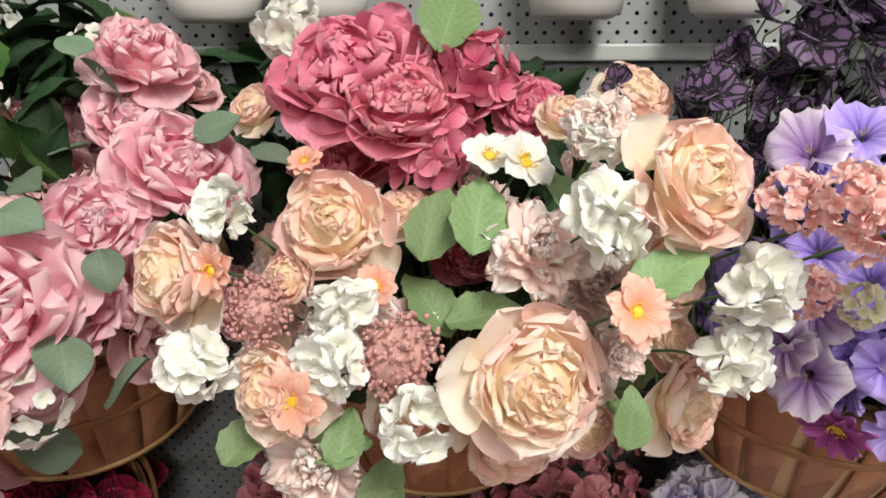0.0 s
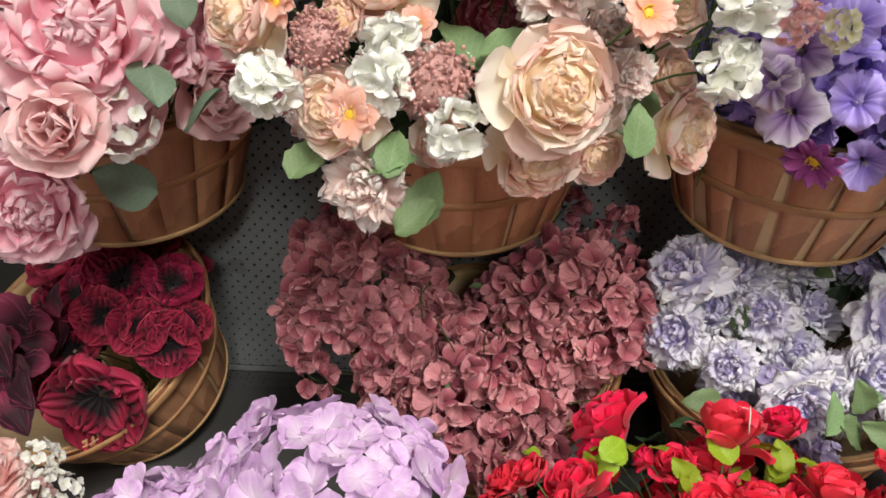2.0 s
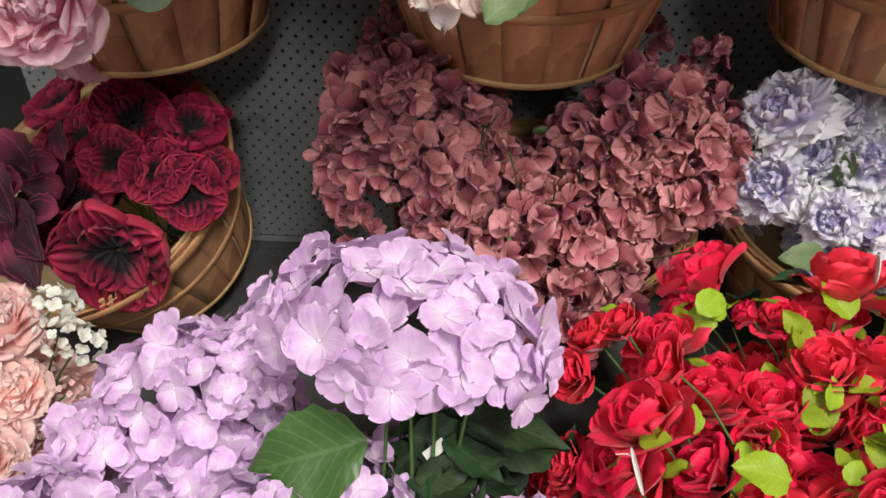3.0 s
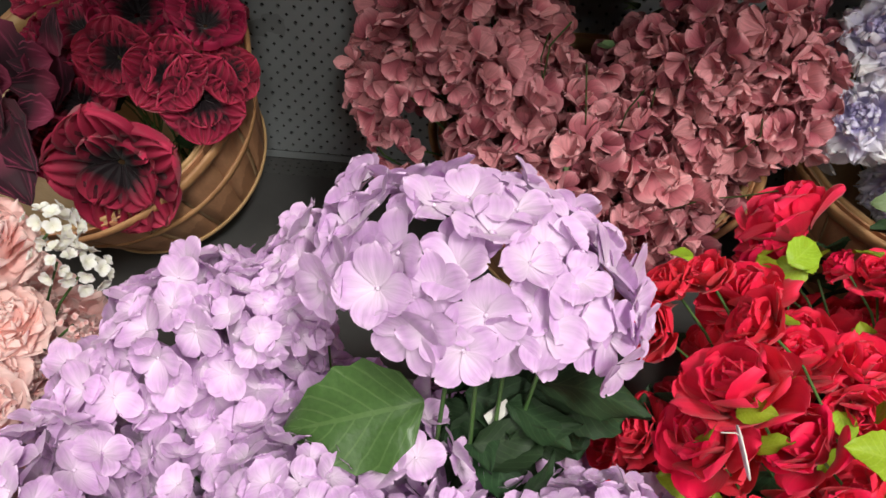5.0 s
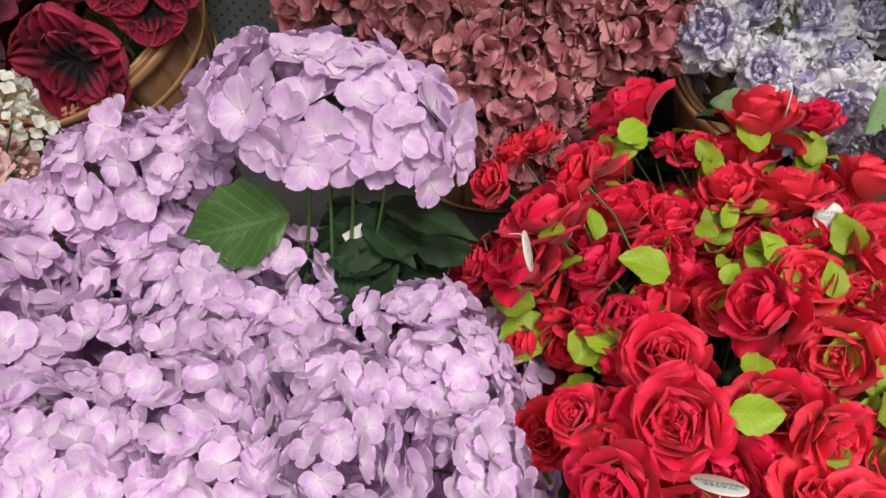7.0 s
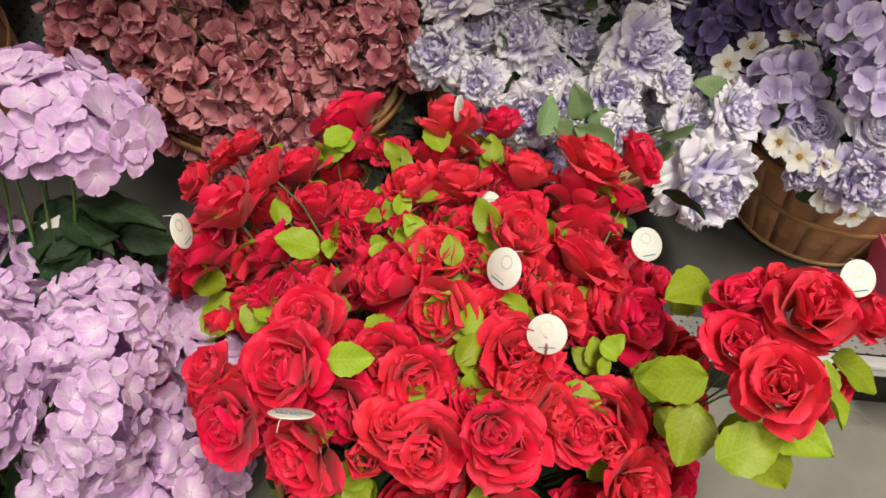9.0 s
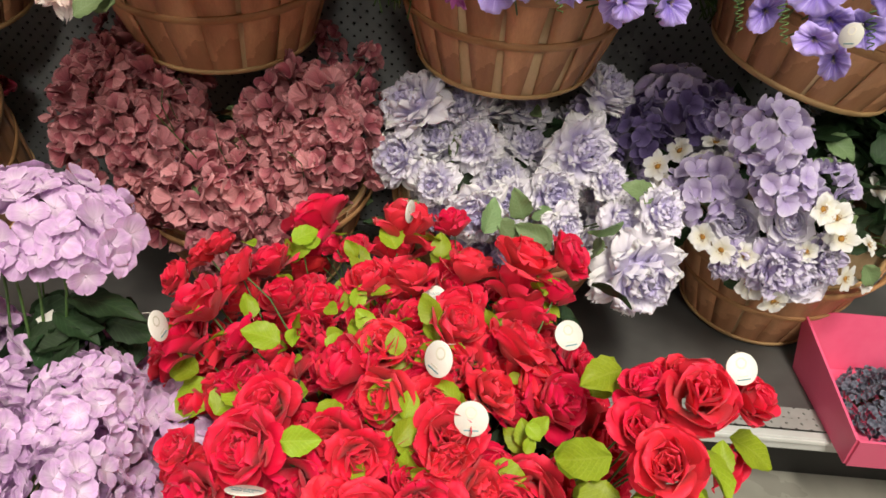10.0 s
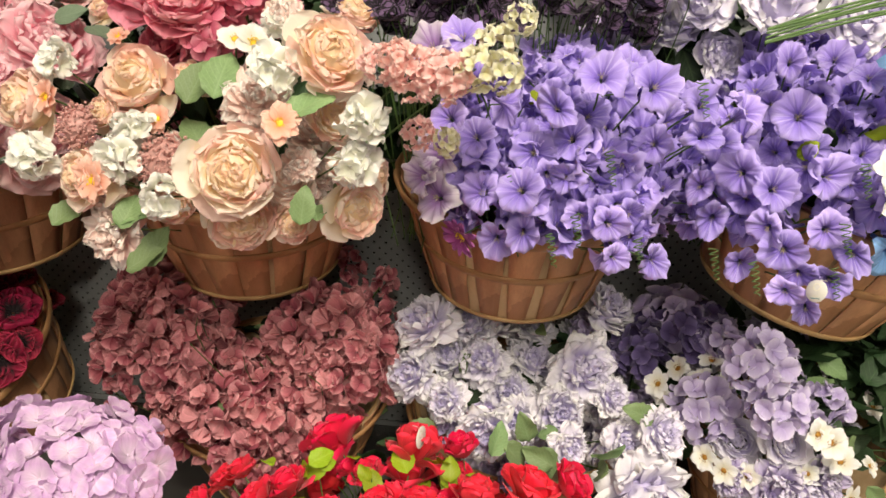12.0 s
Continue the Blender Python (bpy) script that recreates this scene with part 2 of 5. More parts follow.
M = {
    "peach": petal_mat("peach_cloth", (1.0, 0.76, 0.28), (1.0, 0.92, 0.77), (1.0, 0.80, 0.75), (1.0, 0.94, 0.87), vein=0.02, trans=0.42, alt=(1.0, 0.64, 0.61), spread=0.04, low=0.14, inner=(1.0, 0.83, 0.58), bump=0.15),
    "apricot": petal_mat("apricot_cloth", (0.99, 0.64, 0.54), (1.0, 0.80, 0.73), (1.0, 0.89, 0.84), (1.0, 0.91, 0.86), vein=0.03, trans=0.34, spread=0.08),
    "blush": petal_mat("blush_cloth", (0.97, 0.62, 0.54), (0.98, 0.82, 0.77), (0.98, 0.92, 0.89), (0.98, 0.95, 0.93), vein=0.02, trans=0.28, spread=0.04, alt=(0.97, 0.74, 0.68)),
    "pink": petal_mat("pink_cloth", (0.88, 0.28, 0.40), (0.96, 0.50, 0.60), (0.99, 0.76, 0.81), (0.98, 0.72, 0.77), vein=0.06, trans=0.38, spread=0.10),
    "palepink": petal_mat("pale_pink_cloth", (0.92, 0.52, 0.50), (0.94, 0.62, 0.62), (0.95, 0.70, 0.70), None, vein=0.06),
    "hot": petal_mat("hot_pink_cloth", (0.62, 0.06, 0.18), (0.85, 0.20, 0.34), (0.93, 0.38, 0.50), (0.94, 0.44, 0.55), vein=0.10, trans=0.38),
    "rosepink": petal_mat("rose_pink_cloth", (0.64, 0.09, 0.19), (0.83, 0.25, 0.35), (0.90, 0.40, 0.48), None, vein=0.12),
    "white": petal_mat("white_cloth", (0.86, 0.86, 0.72), (0.93, 0.93, 0.89), (0.94, 0.94, 0.92), None, vein=0.03, spread=0.04, trans=0.26),
    "daisy": petal_mat("peach_daisy_cloth", (0.90, 0.38, 0.24), (0.93, 0.54, 0.44), (0.95, 0.66, 0.58), None, vein=0.10),
    "whitedaisy": petal_mat("white_daisy_cloth", (0.88, 0.84, 0.68), (0.93, 0.93, 0.92), (0.94, 0.94, 0.94), None, vein=0.05, spread=0.04),
    "salmon": petal_mat("salmon_cloth", (0.99, 0.54, 0.50), (1.0, 0.68, 0.65), (1.0, 0.81, 0.78), None, vein=0.04, trans=0.34, spread=0.08),
    "coral": petal_mat("coral_cloth", (0.92, 0.44, 0.40), (0.95, 0.60, 0.57), (0.97, 0.74, 0.71), (0.97, 0.74, 0.70), vein=0.05, trans=0.26),
    "cream": petal_mat("cream_cloth", (0.78, 0.76, 0.42), (0.88, 0.86, 0.66), (0.91, 0.90, 0.76), None, vein=0.06),
    "petunia": petal_mat("violet_petunia_cloth", (0.10, 0.05, 0.30), (0.26, 0.17, 0.64), (0.54, 0.43, 0.90), None, vein=0.55, streak=9.0, vein_colour=(0.66, 0.57, 0.93), spread=0.34, bump=1.0, trans=0.2),
    "edged": petal_mat("white_edged_petunia_cloth", (0.13, 0.04, 0.20), (0.36, 0.20, 0.50), (0.80, 0.74, 0.82), None, vein=0.6, streak=9.0, vein_colour=(0.22, 0.08, 0.34)),
    "lavender": petal_mat("lavender_white_cloth", (0.40, 0.30, 0.72), (0.88, 0.86, 0.95), (0.99, 0.99, 0.99), (0.99, 0.98, 0.99), vein=0.02, trans=0.22, spread=0.06, alt=(0.90, 0.87, 0.96), low=0.10, inner=(0.58, 0.50, 0.86)),
    "lilac": petal_mat("lilac_cloth", (0.46, 0.36, 0.66), (0.62, 0.54, 0.80), (0.80, 0.75, 0.91), None, vein=0.08, spread=0.2, trans=0.2),
    # Deep violet dye, taken darker again for the shade under the hanging basket.
    "violet": petal_mat("deep_violet_cloth", (0.08, 0.05, 0.16), (0.14, 0.10, 0.26), (0.26, 0.21, 0.40), None, vein=0.14, spread=0.2),
    "hydrangea": petal_mat("orchid_cloth", (0.86, 0.70, 0.87), (0.70, 0.44, 0.75), (0.84, 0.61, 0.86), None, vein=0.14, streak=8.0, trans=0.15, spread=0.2, bump=0.4),
    "mauve": petal_mat("dusty_mauve_cloth", (0.28, 0.05, 0.08), (0.54, 0.16, 0.20), (0.76, 0.36, 0.39), None, vein=0.22, spread=0.4, alt=(0.76, 0.34, 0.37), trans=0.16),
    "red": petal_mat("red_cloth", (0.50, 0.002, 0.016), (0.84, 0.010, 0.056), (0.92, 0.022, 0.090), None, vein=0.05, rough=0.55, trans=0.22, bump=0.3),
    "burgundy": petal_mat("burgundy_cloth", (0.006, 0.001, 0.004), (0.26, 0.007, 0.04), (0.64, 0.04, 0.12), None, vein=0.14, streak=18.0, vein_colour=(0.06, 0.003, 0.018), low=0.25, bump=0.8),
    "coleus": petal_mat("dark_coleus_cloth", (0.26, 0.025, 0.075), (0.035, 0.006, 0.016), (0.03, 0.007, 0.016), None, vein=0.95, streak=13.0, vein_colour=(0.32, 0.045, 0.11)),
    "wing": wing_mat("butterfly_cloth", (0.20, 0.12, 0.25), (0.010, 0.006, 0.013)),
    "grey": petal_mat("grey_blue_cloth", (0.12, 0.14, 0.2), (0.22, 0.24, 0.32), (0.34, 0.36, 0.44), None),
    "blue": petal_mat("sky_blue_cloth", (0.10, 0.22, 0.55), (0.16, 0.36, 0.74), (0.24, 0.46, 0.80), None),
    "magenta": petal_mat("magenta_cloth", (0.30, 0.04, 0.22), (0.45, 0.10, 0.38), (0.50, 0.16, 0.44), None),
    "sedum": petal_mat("dusty_rose_bead", (0.74, 0.36, 0.33), (0.78, 0.42, 0.39), (0.82, 0.48, 0.45), None),
    "sage": leaf_mat("sage_leaf", (0.25, 0.36, 0.17), (0.15, 0.25, 0.10), (0.34, 0.46, 0.26), vein_gain=0.3),
    "eucalyptus": leaf_mat("eucalyptus_leaf", (0.22, 0.30, 0.21), (0.12, 0.19, 0.12), (0.30, 0.38, 0.28), vein_gain=0.25),
    # Leaf green lowered until gaps between the blooms read as deep shade.
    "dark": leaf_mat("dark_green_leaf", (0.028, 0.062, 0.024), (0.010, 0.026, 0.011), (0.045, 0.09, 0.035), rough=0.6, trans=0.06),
    "green": leaf_mat("glossy_green_leaf", (0.10, 0.22, 0.06), (0.05, 0.14, 0.04), (0.16, 0.30, 0.10), rough=0.32),
    "lime": leaf_mat("lime_leaf", (0.40, 0.52, 0.035), (0.22, 0.33, 0.02), (0.48, 0.58, 0.10), rough=0.42, trans=0.28, vein_gain=0.35),
    "stem": plain_mat("stem_plastic", (0.05, 0.11, 0.03), (0.10, 0.19, 0.05), 30, 0.5),
    "yellow": plain_mat("stamen_yellow", (0.80, 0.48, 0.02), (0.86, 0.62, 0.05), 60, 0.6),
    "brown": plain_mat("stamen_brown", (0.30, 0.13, 0.02), (0.50, 0.26, 0.04), 60, 0.7),
    "throat": plain_mat("stamen_pale", (0.60, 0.54, 0.30), (0.34, 0.26, 0.22), 60, 0.6),
    "wood": plain_mat("basket_veneer", (0.43, 0.21, 0.105), (0.63, 0.335, 0.18), 7, 0.55, bump=0.35, stretch=(6, 6, 0.7), spots=((0.28, 0.12, 0.055), 11)),
    "palewood": plain_mat("pale_basket_veneer", (0.50, 0.34, 0.19), (0.62, 0.45, 0.27), 7, 0.6, bump=0.3, stretch=(6, 6, 0.7)),
    "hoopwood": plain_mat("basket_hoop_wood", (0.34, 0.16, 0.07), (0.52, 0.29, 0.13), 12, 0.5, bump=0.3, stretch=(2, 2, 8)),
    "rimwood": plain_mat("pale_hoop_wood", (0.42, 0.25, 0.11), (0.55, 0.36, 0.17), 12, 0.5, bump=0.3, stretch=(2, 2, 8)),
    # Greyer lower board, its tone also carrying the shade below the rail.
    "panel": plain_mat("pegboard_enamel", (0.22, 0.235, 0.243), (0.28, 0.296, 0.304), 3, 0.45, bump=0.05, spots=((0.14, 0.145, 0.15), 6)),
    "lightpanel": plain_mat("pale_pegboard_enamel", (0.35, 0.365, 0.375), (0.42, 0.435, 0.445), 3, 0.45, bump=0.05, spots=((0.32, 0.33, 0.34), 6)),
    # Darkened version of the pale shelf enamel, for the shaded rear of the shelf.
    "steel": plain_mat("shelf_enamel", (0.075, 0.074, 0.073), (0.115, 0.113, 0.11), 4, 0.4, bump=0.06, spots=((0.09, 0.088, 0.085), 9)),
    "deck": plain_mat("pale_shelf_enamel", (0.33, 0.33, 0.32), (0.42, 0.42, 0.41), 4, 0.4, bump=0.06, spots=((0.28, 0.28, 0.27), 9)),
    "railing": plain_mat("grey_rail", (0.52, 0.54, 0.53), (0.60, 0.62, 0.61), 5, 0.4, bump=0.05),
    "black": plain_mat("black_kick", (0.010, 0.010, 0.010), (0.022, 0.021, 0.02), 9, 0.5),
    "floor": plain_mat("sealed_concrete", (0.20, 0.20, 0.17), (0.31, 0.305, 0.27), 2.2, 0.45, bump=0.08, spots=((0.17, 0.165, 0.145), 5)),
    "paint": plain_mat("wall_paint", (0.16, 0.16, 0.16), (0.21, 0.21, 0.20), 2, 0.8),
    "pot": plain_mat("white_pot_glaze", (0.70, 0.68, 0.66), (0.78, 0.76, 0.74), 8, 0.4, bump=0.05),
    "paper": plain_mat("tag_paper", (0.68, 0.67, 0.62), (0.76, 0.75, 0.71), 40, 0.6, bump=0.05),
    "ink": plain_mat("teal_ink", (0.10, 0.26, 0.30), (0.16, 0.34, 0.38), 60, 0.6),
    "greyink": plain_mat("grey_ink", (0.62, 0.60, 0.50), (0.70, 0.68, 0.58), 60, 0.6),
    "pinkbox": plain_mat("pink_card", (0.78, 0.10, 0.22), (0.84, 0.14, 0.27), 6, 0.5, bump=0.05),
    "clear": plain_mat("clear_tie", (0.55, 0.50, 0.46), (0.70, 0.66, 0.60), 50, 0.3),
}

# ---------------------------------------------------------------- mesh tools
RNG = np.random.default_rng(7)


class Geo:
    """Grids and transformed copies, gathered into one mesh."""

    def __init__(self):
        self.v, self.f, self.uv, self.rg, self.n = [], [], [], [], 0

    def grid(self, pts, uv=None, ring=(0.5, 0.5), close=False):
        a, b = pts.shape[:2]
        if uv is None:
            uu, vv = np.meshgrid(np.linspace(0, 1, b), np.linspace(0, 1, a))
            uv = np.stack([uu, vv], -1)
        i = np.arange(a - 1)[:, None] * b + np.arange(b if close else b - 1)[None]
        j = np.arange(a - 1)[:, None] * b + (np.arange(1, b + 1) % b if close else np.arange(1, b))[None]
        self.f.append(np.stack([i, j, j + b, i + b], -1).reshape(-1, 4) + self.n)
        self.v.append(pts.reshape(-1, 3))
        self.uv.append(uv.reshape(-1, 2))
        self.rg.append(np.tile(ring, (a * b, 1)))
        self.n += a * b
        return self

    def add(self, other, m, ring=None):
        k = np.array(m)
        v = np.concatenate(other.v) @ k[:3, :3].T + k[:3, 3]
        self.f.append(np.concatenate(other.f) + self.n)
        self.v.append(v)
        self.uv.append(np.concatenate(other.uv))
        rg = np.concatenate(other.rg).copy()
        if ring is not None:
            rg[:, 1] = (rg[:, 1] + ring) % 1.0
        self.rg.append(rg)
        self.n += len(v)
        return self

    def mesh(self, name, mat, smooth=True):
        me = bpy.data.meshes.new(name)
        v, f = np.concatenate(self.v), np.concatenate(self.f)
        me.from_pydata(v.tolist(), [], f.tolist())
        idx = f.reshape(-1)
        for layer, data in (("UVMap", self.uv), ("ring", self.rg)):
            uv = me.uv_layers.new(name=layer)
            uv.data.foreach_set("uv", np.concatenate(data)[idx].astype(np.float32).reshape(-1))
        me.polygons.foreach_set("use_smooth", np.full(len(f), smooth))
        me.materials.append(mat)
        me.update()
        return me


def petal(L, W, a0, a1, cup=0.3, ruffle=0.05, waves=2.0, root=0.0, z0=0.0, ring=0.5, nu=5, nv=6, tip=0.06, point=0.0, belly=0.6, neck=0.2, curl=0.0, frill=0.0):
    """One petal grown from the axis: a0 and a1 are its lean from upright, in degrees, at base and tip."""
    s = 1 - (1 - np.linspace(0, 1, nv)) ** 1.7
    ang = np.radians(a0 + (a1 - a0) * s + curl * np.clip((s - 0.7) / 0.3, 0, 1) ** 2)
    step = L * np.diff(s)
    r = root + np.concatenate([[0], np.cumsum(np.sin((ang[1:] + ang[:-1]) / 2) * step)])
    z = z0 + np.concatenate([[0], np.cumsum(np.cos((ang[1:] + ang[:-1]) / 2) * step)])
    u = np.linspace(-1, 1, nu)
    grown = neck + (1 - neck) * np.sin(np.pi / 2 * np.clip(s / belly, 0, 1))
    wide = W * np.where(s < belly, grown, np.sqrt(np.clip(1 - ((s - belly) / (1.005 - belly)) ** 2, 0.01, 1)))
    wide *= 1 - point * s ** 3
    S, U = np.meshgrid(s, u, indexing="ij")
    drop = tip * U ** 2 * S
    ph = RNG.uniform(0, 6.28)
    R = r[:, None] - drop * L * np.sin(ang)[:, None]
    Z = z[:, None] - drop * L * np.cos(ang)[:, None]
    ph2, ph3 = RNG.uniform(0, 6.28, 2)
    lift = cup * wide[:, None] * U ** 2 + ruffle * S ** 1.5 * np.sin(waves * np.pi * U + ph) + ruffle * 0.3 * S ** 3 * np.sin(waves * 1.9 * np.pi * U + ph2)
    lift += ruffle * 0.35 * S * np.sin(5.0 * S + ph3)
    edge = 1 + 0.035 * S ** 4 * np.sin(waves * 1.8 * np.pi * U + ph3) + frill * S ** 6 * np.sin(9.0 * U + ph2)
    R = root + (R - root) * edge - lift * np.cos(ang)[:, None]
    Z = Z + lift * np.sin(ang)[:, None]
    X = U * wide[:, None]
    pts = np.stack([X, R, Z], -1)
    return Geo().grid(pts, ring=(ring, RNG.uniform()))


def spin(g, deg, tilt=0.0, dz=0.0):
    return Matrix.Translation((0, 0, dz)) @ Matrix.Rotation(radians(deg), 4, "Z") @ Matrix.Rotation(radians(tilt), 4, "X")


def whorls(rings, wobble=6.0, fine=8, waves=(0.7, 1.5), muddle=0.0, curl=0.0, core=0.0, frill=0.0):
    """A double bloom from rings of petals: (count, length, width, lean at base, lean at tip, root, cup, ruffle, z0)."""
    g = Geo()
    if core:
        heart = lathe([(0.001, core * 1.1), (core * 0.5, core), (core * 0.9, core * 0.55), (core, 0.0), (core * 0.7, -0.25)], 12)
        heart.uv = [np.full_like(a, 0.22) for a in heart.uv]
        g.add(heart, Matrix())
    for k, (n, L, W, a0, a1, root, cup, ruf, z0) in enumerate(rings):
        off = RNG.uniform(0, 360)
        for i in range(n):
            p = petal(L * RNG.uniform(0.88, 1.1), W * RNG.uniform(0.85, 1.15), a0 + RNG.normal() * wobble, a1 + RNG.normal() * wobble * 1.8, cup, ruf * RNG.uniform(0.6, 1.2),
                      RNG.uniform(*waves), root * RNG.uniform(0.8, 1.2), z0 + RNG.normal() * 0.02, k / max(1, len(rings) - 1), fine, 8, curl=curl * RNG.uniform(0.3, 1.2), frill=frill)
            stray = muddle * (1 - 0.7 * k / len(rings))
            g.add(p, Matrix.Translation((RNG.normal() * stray, RNG.normal() * stray, RNG.normal() * stray * 0.6)) @ spin(p, off + 360 * i / n + RNG.normal() * (7 + 200 * stray)))
    return g


def cabbage_rose():
    """A full, domed rose: a crowded ruffled heart inside wide reflexed petals."""
    return whorls([(6, .30, .19, 6, -10, .01, .5, .05, .40), (8, .34, .22, 10, -6, .10, .45, .06, .34), (9, .38, .25, 14, 0, .20, .42, .07, .27), (10, .42, .28, 20, 6, .31, .4, .07, .19),
                   (10, .46, .32, 28, 16, .40, .38, .07, .11), (9, .50, .38, 40, 28, .46, .38, .06, .02), (7, .64, .52, 62, 26, .44, .4, .05, -.08), (6, .74, .60, 84, 38, .38, .4, .05, -.18)], 13, 11, (0.8, 1.9), 0.06, 26, 0.57)


def peony():
    """A loose double bloom with long ruffled petals."""
    return whorls([(6, .34, .15, 4, -8, .04, .4, .08, .36), (8, .42, .19, 8, -4, .14, .35, .09, .28), (9, .48, .23, 14, 6, .25, .3, .10, .19), (9, .54, .28, 24, 16, .34, .3, .10, .10),
                   (8, .60, .38, 40, 30, .40, .3, .10, .01), (8, .66, .48, 58, 48, .40, .32, .09, -.08), (7, .72, .56, 80, 74, .36, .26, .08, -.17)], 12, 11, (0.9, 1.8), 0.07, 22, 0.52, 0.035)


def carnation():
    return whorls([(8, .44, .14, 2, -6, .05, .1, .05, .16), (10, .54, .17, 14, 10, .12, .1, .06, .12), (12, .62, .20, 28, 24, .18, .1, .07, .07), (12, .68, .23, 44, 42, .23, .1, .08, .02),
                   (12, .74, .27, 60, 62, .24, .1, .08, -.04), (10, .80, .31, 80, 90, .22, .1, .08, -.09)], 13, 9, (1.4, 2.6), 0.06, 14, 0.34, 0.08)


def tea_rose():
    """A silk tea rose: a small rolled heart and broad petals that fold back at the edge."""
    return whorls([(3, .50, .20, -3, -10, .03, .9, .02, .20), (3, .60, .34, 0, 2, .10, .7, .03, .14), (4, .70, .46, 5, 14, .17, .5, .06, .06), (4, .80, .56, 13, 28, .24, .4, .08, -.02),
                   (5, .86, .62, 24, 46, .28, .32, .10, -.12), (4, .88, .62, 40, 74, .26, .2, .11, -.22)], 10, 11, (0.7, 1.6), 0.035, 46, 0.24)


def rose_bud():
    return whorls([(3, .9, .3, -4, -12, .06, .8, .02, 0), (4, .9, .4, 2, -4, .16, .7, .04, -.03), (5, .9, .46, 8, 22, .22, .5, .05, -.06)], 5)


def ranunculus():
    return whorls([(5, .34, .2, -10, -40, .05, .6, .01, .18), (6, .42, .26, 0, -34, .15, .5, .02, .14), (8, .46, .3, 10, -26, .26, .5, .02, .1), (9, .5, .34, 22, -14, .38, .45, .03, .06),
                   (9, .56, .38, 38, 6, .46, .4, .03, 0), (9, .62, .42, 58, 40, .46, .3, .04, -.05), (8, .66, .46, 80, 78, .42, .2, .05, -.08)], 5)


def daisy_petals(n=8, wide=0.32):
    return whorls([(n, .9, wide, 72, 92, .12, .2, .05, 0), (n, .82, wide * .9, 58, 80, .1, .2, .05, .04)], 6)


def floret(n=4, cup=12, ruf=0.07, wide=0.46, neck=0.2, belly=0.6):
    g = Geo()
    for i in range(n):
        p = petal(RNG.uniform(0.85, 1.05), wide * RNG.uniform(0.9, 1.1), 58 - cup + RNG.normal() * 6, 98 - cup + RNG.normal() * 12, 0.22, ruf * 0.7, RNG.uniform(0.5, 1.1), 0.03, 0, 0.5, 6, 7, 0.04, 0, belly, neck)
        g.add(p, spin(p, 360 * i / n + RNG.normal() * 8, RNG.normal() * 5))
    return g


def cross_floret(wide=0.5, open_=78.0):
    """An open four-petalled hydrangea floret: one pair lies over the other, with a small bead in the middle."""
    g = Geo()
    for i in range(4):
        up = 0.05 if i % 2 else 0.0
        p = petal(RNG.uniform(0.88, 1.06), wide * RNG.uniform(0.88, 1.1), open_ - 16 + RNG.normal() * 5, open_ + 4 + RNG.normal() * 14, RNG.uniform(-0.05, 0.28), 0.045, RNG.uniform(0.5, 1.2), 0.03, up, 0.5, 7, 8, 0.04, 0, 0.6, 0.14,
                  RNG.normal() * 26)
        g.add(p, spin(p, 90 * i + RNG.normal() * 7, RNG.normal() * 4))
    ball = lathe([(0.001, -1), (0.8, -0.6), (1, 0), (0.8, 0.6), (0.001, 1)], 6)
    ball.uv = [np.zeros_like(a) for a in ball.uv]
    return g.add(ball, Matrix.Translation((0, 0, 0.07)) @ Matrix.Scale(0.06, 4))


def bract(n=3):
    """A papery blossom of broad cupped leaves."""
    g = Geo()
    for i in range(n):
        p = petal(RNG.uniform(0.8, 1.1), 0.56 * RNG.uniform(0.85, 1.15), 28 + RNG.normal() * 12, 66 + RNG.normal() * 20, RNG.uniform(-0.2, 0.3), 0.10, RNG.uniform(0.6, 1.5), 0.04, 0, 0.5, 6, 7, 0.05, 0.0, 0.6, 0.16, RNG.normal() * 30)
        g.add(p, spin(p, 360 * i / n + RNG.normal() * 14, RNG.normal() * 8))
    return g


def turned(d, roll=0.0):
    """A turn that brings +Z to the direction d."""
    return Vector(d).normalized().to_track_quat("Z", "Y").to_matrix().to_4x4() @ Matrix.Rotation(roll, 4, "Z")


def dome(count, size, low=-0.25, flat=1.0, make=floret, jitter=0.25, body=1.0, oval=(1.0, 1.0), **kw):
    """A rounded head of many florets."""
    g = Geo()
    kinds = [make(**kw) for _ in range(7)]
    for i in range(count):
        z = 1 - (1 - low) * (i + 0.5) / count
        a = i * 2.39996 + RNG.normal() * 0.12
        r = math.sqrt(max(0, 1 - z * z))
        d = Vector((r * math.cos(a), r * math.sin(a), z))
        out = d * body * (1 + RNG.normal() * 0.07)
        face = d + Vector(RNG.normal(size=3)) * jitter
        g.add(kinds[RNG.integers(7)], Matrix.Translation((out.x * oval[0], out.y * oval[1], out.z * flat)) @ turned(face, RNG.uniform(0, 6.28)) @ Matrix.Scale(size * RNG.uniform(0.85, 1.15), 4), RNG.uniform())
    return g


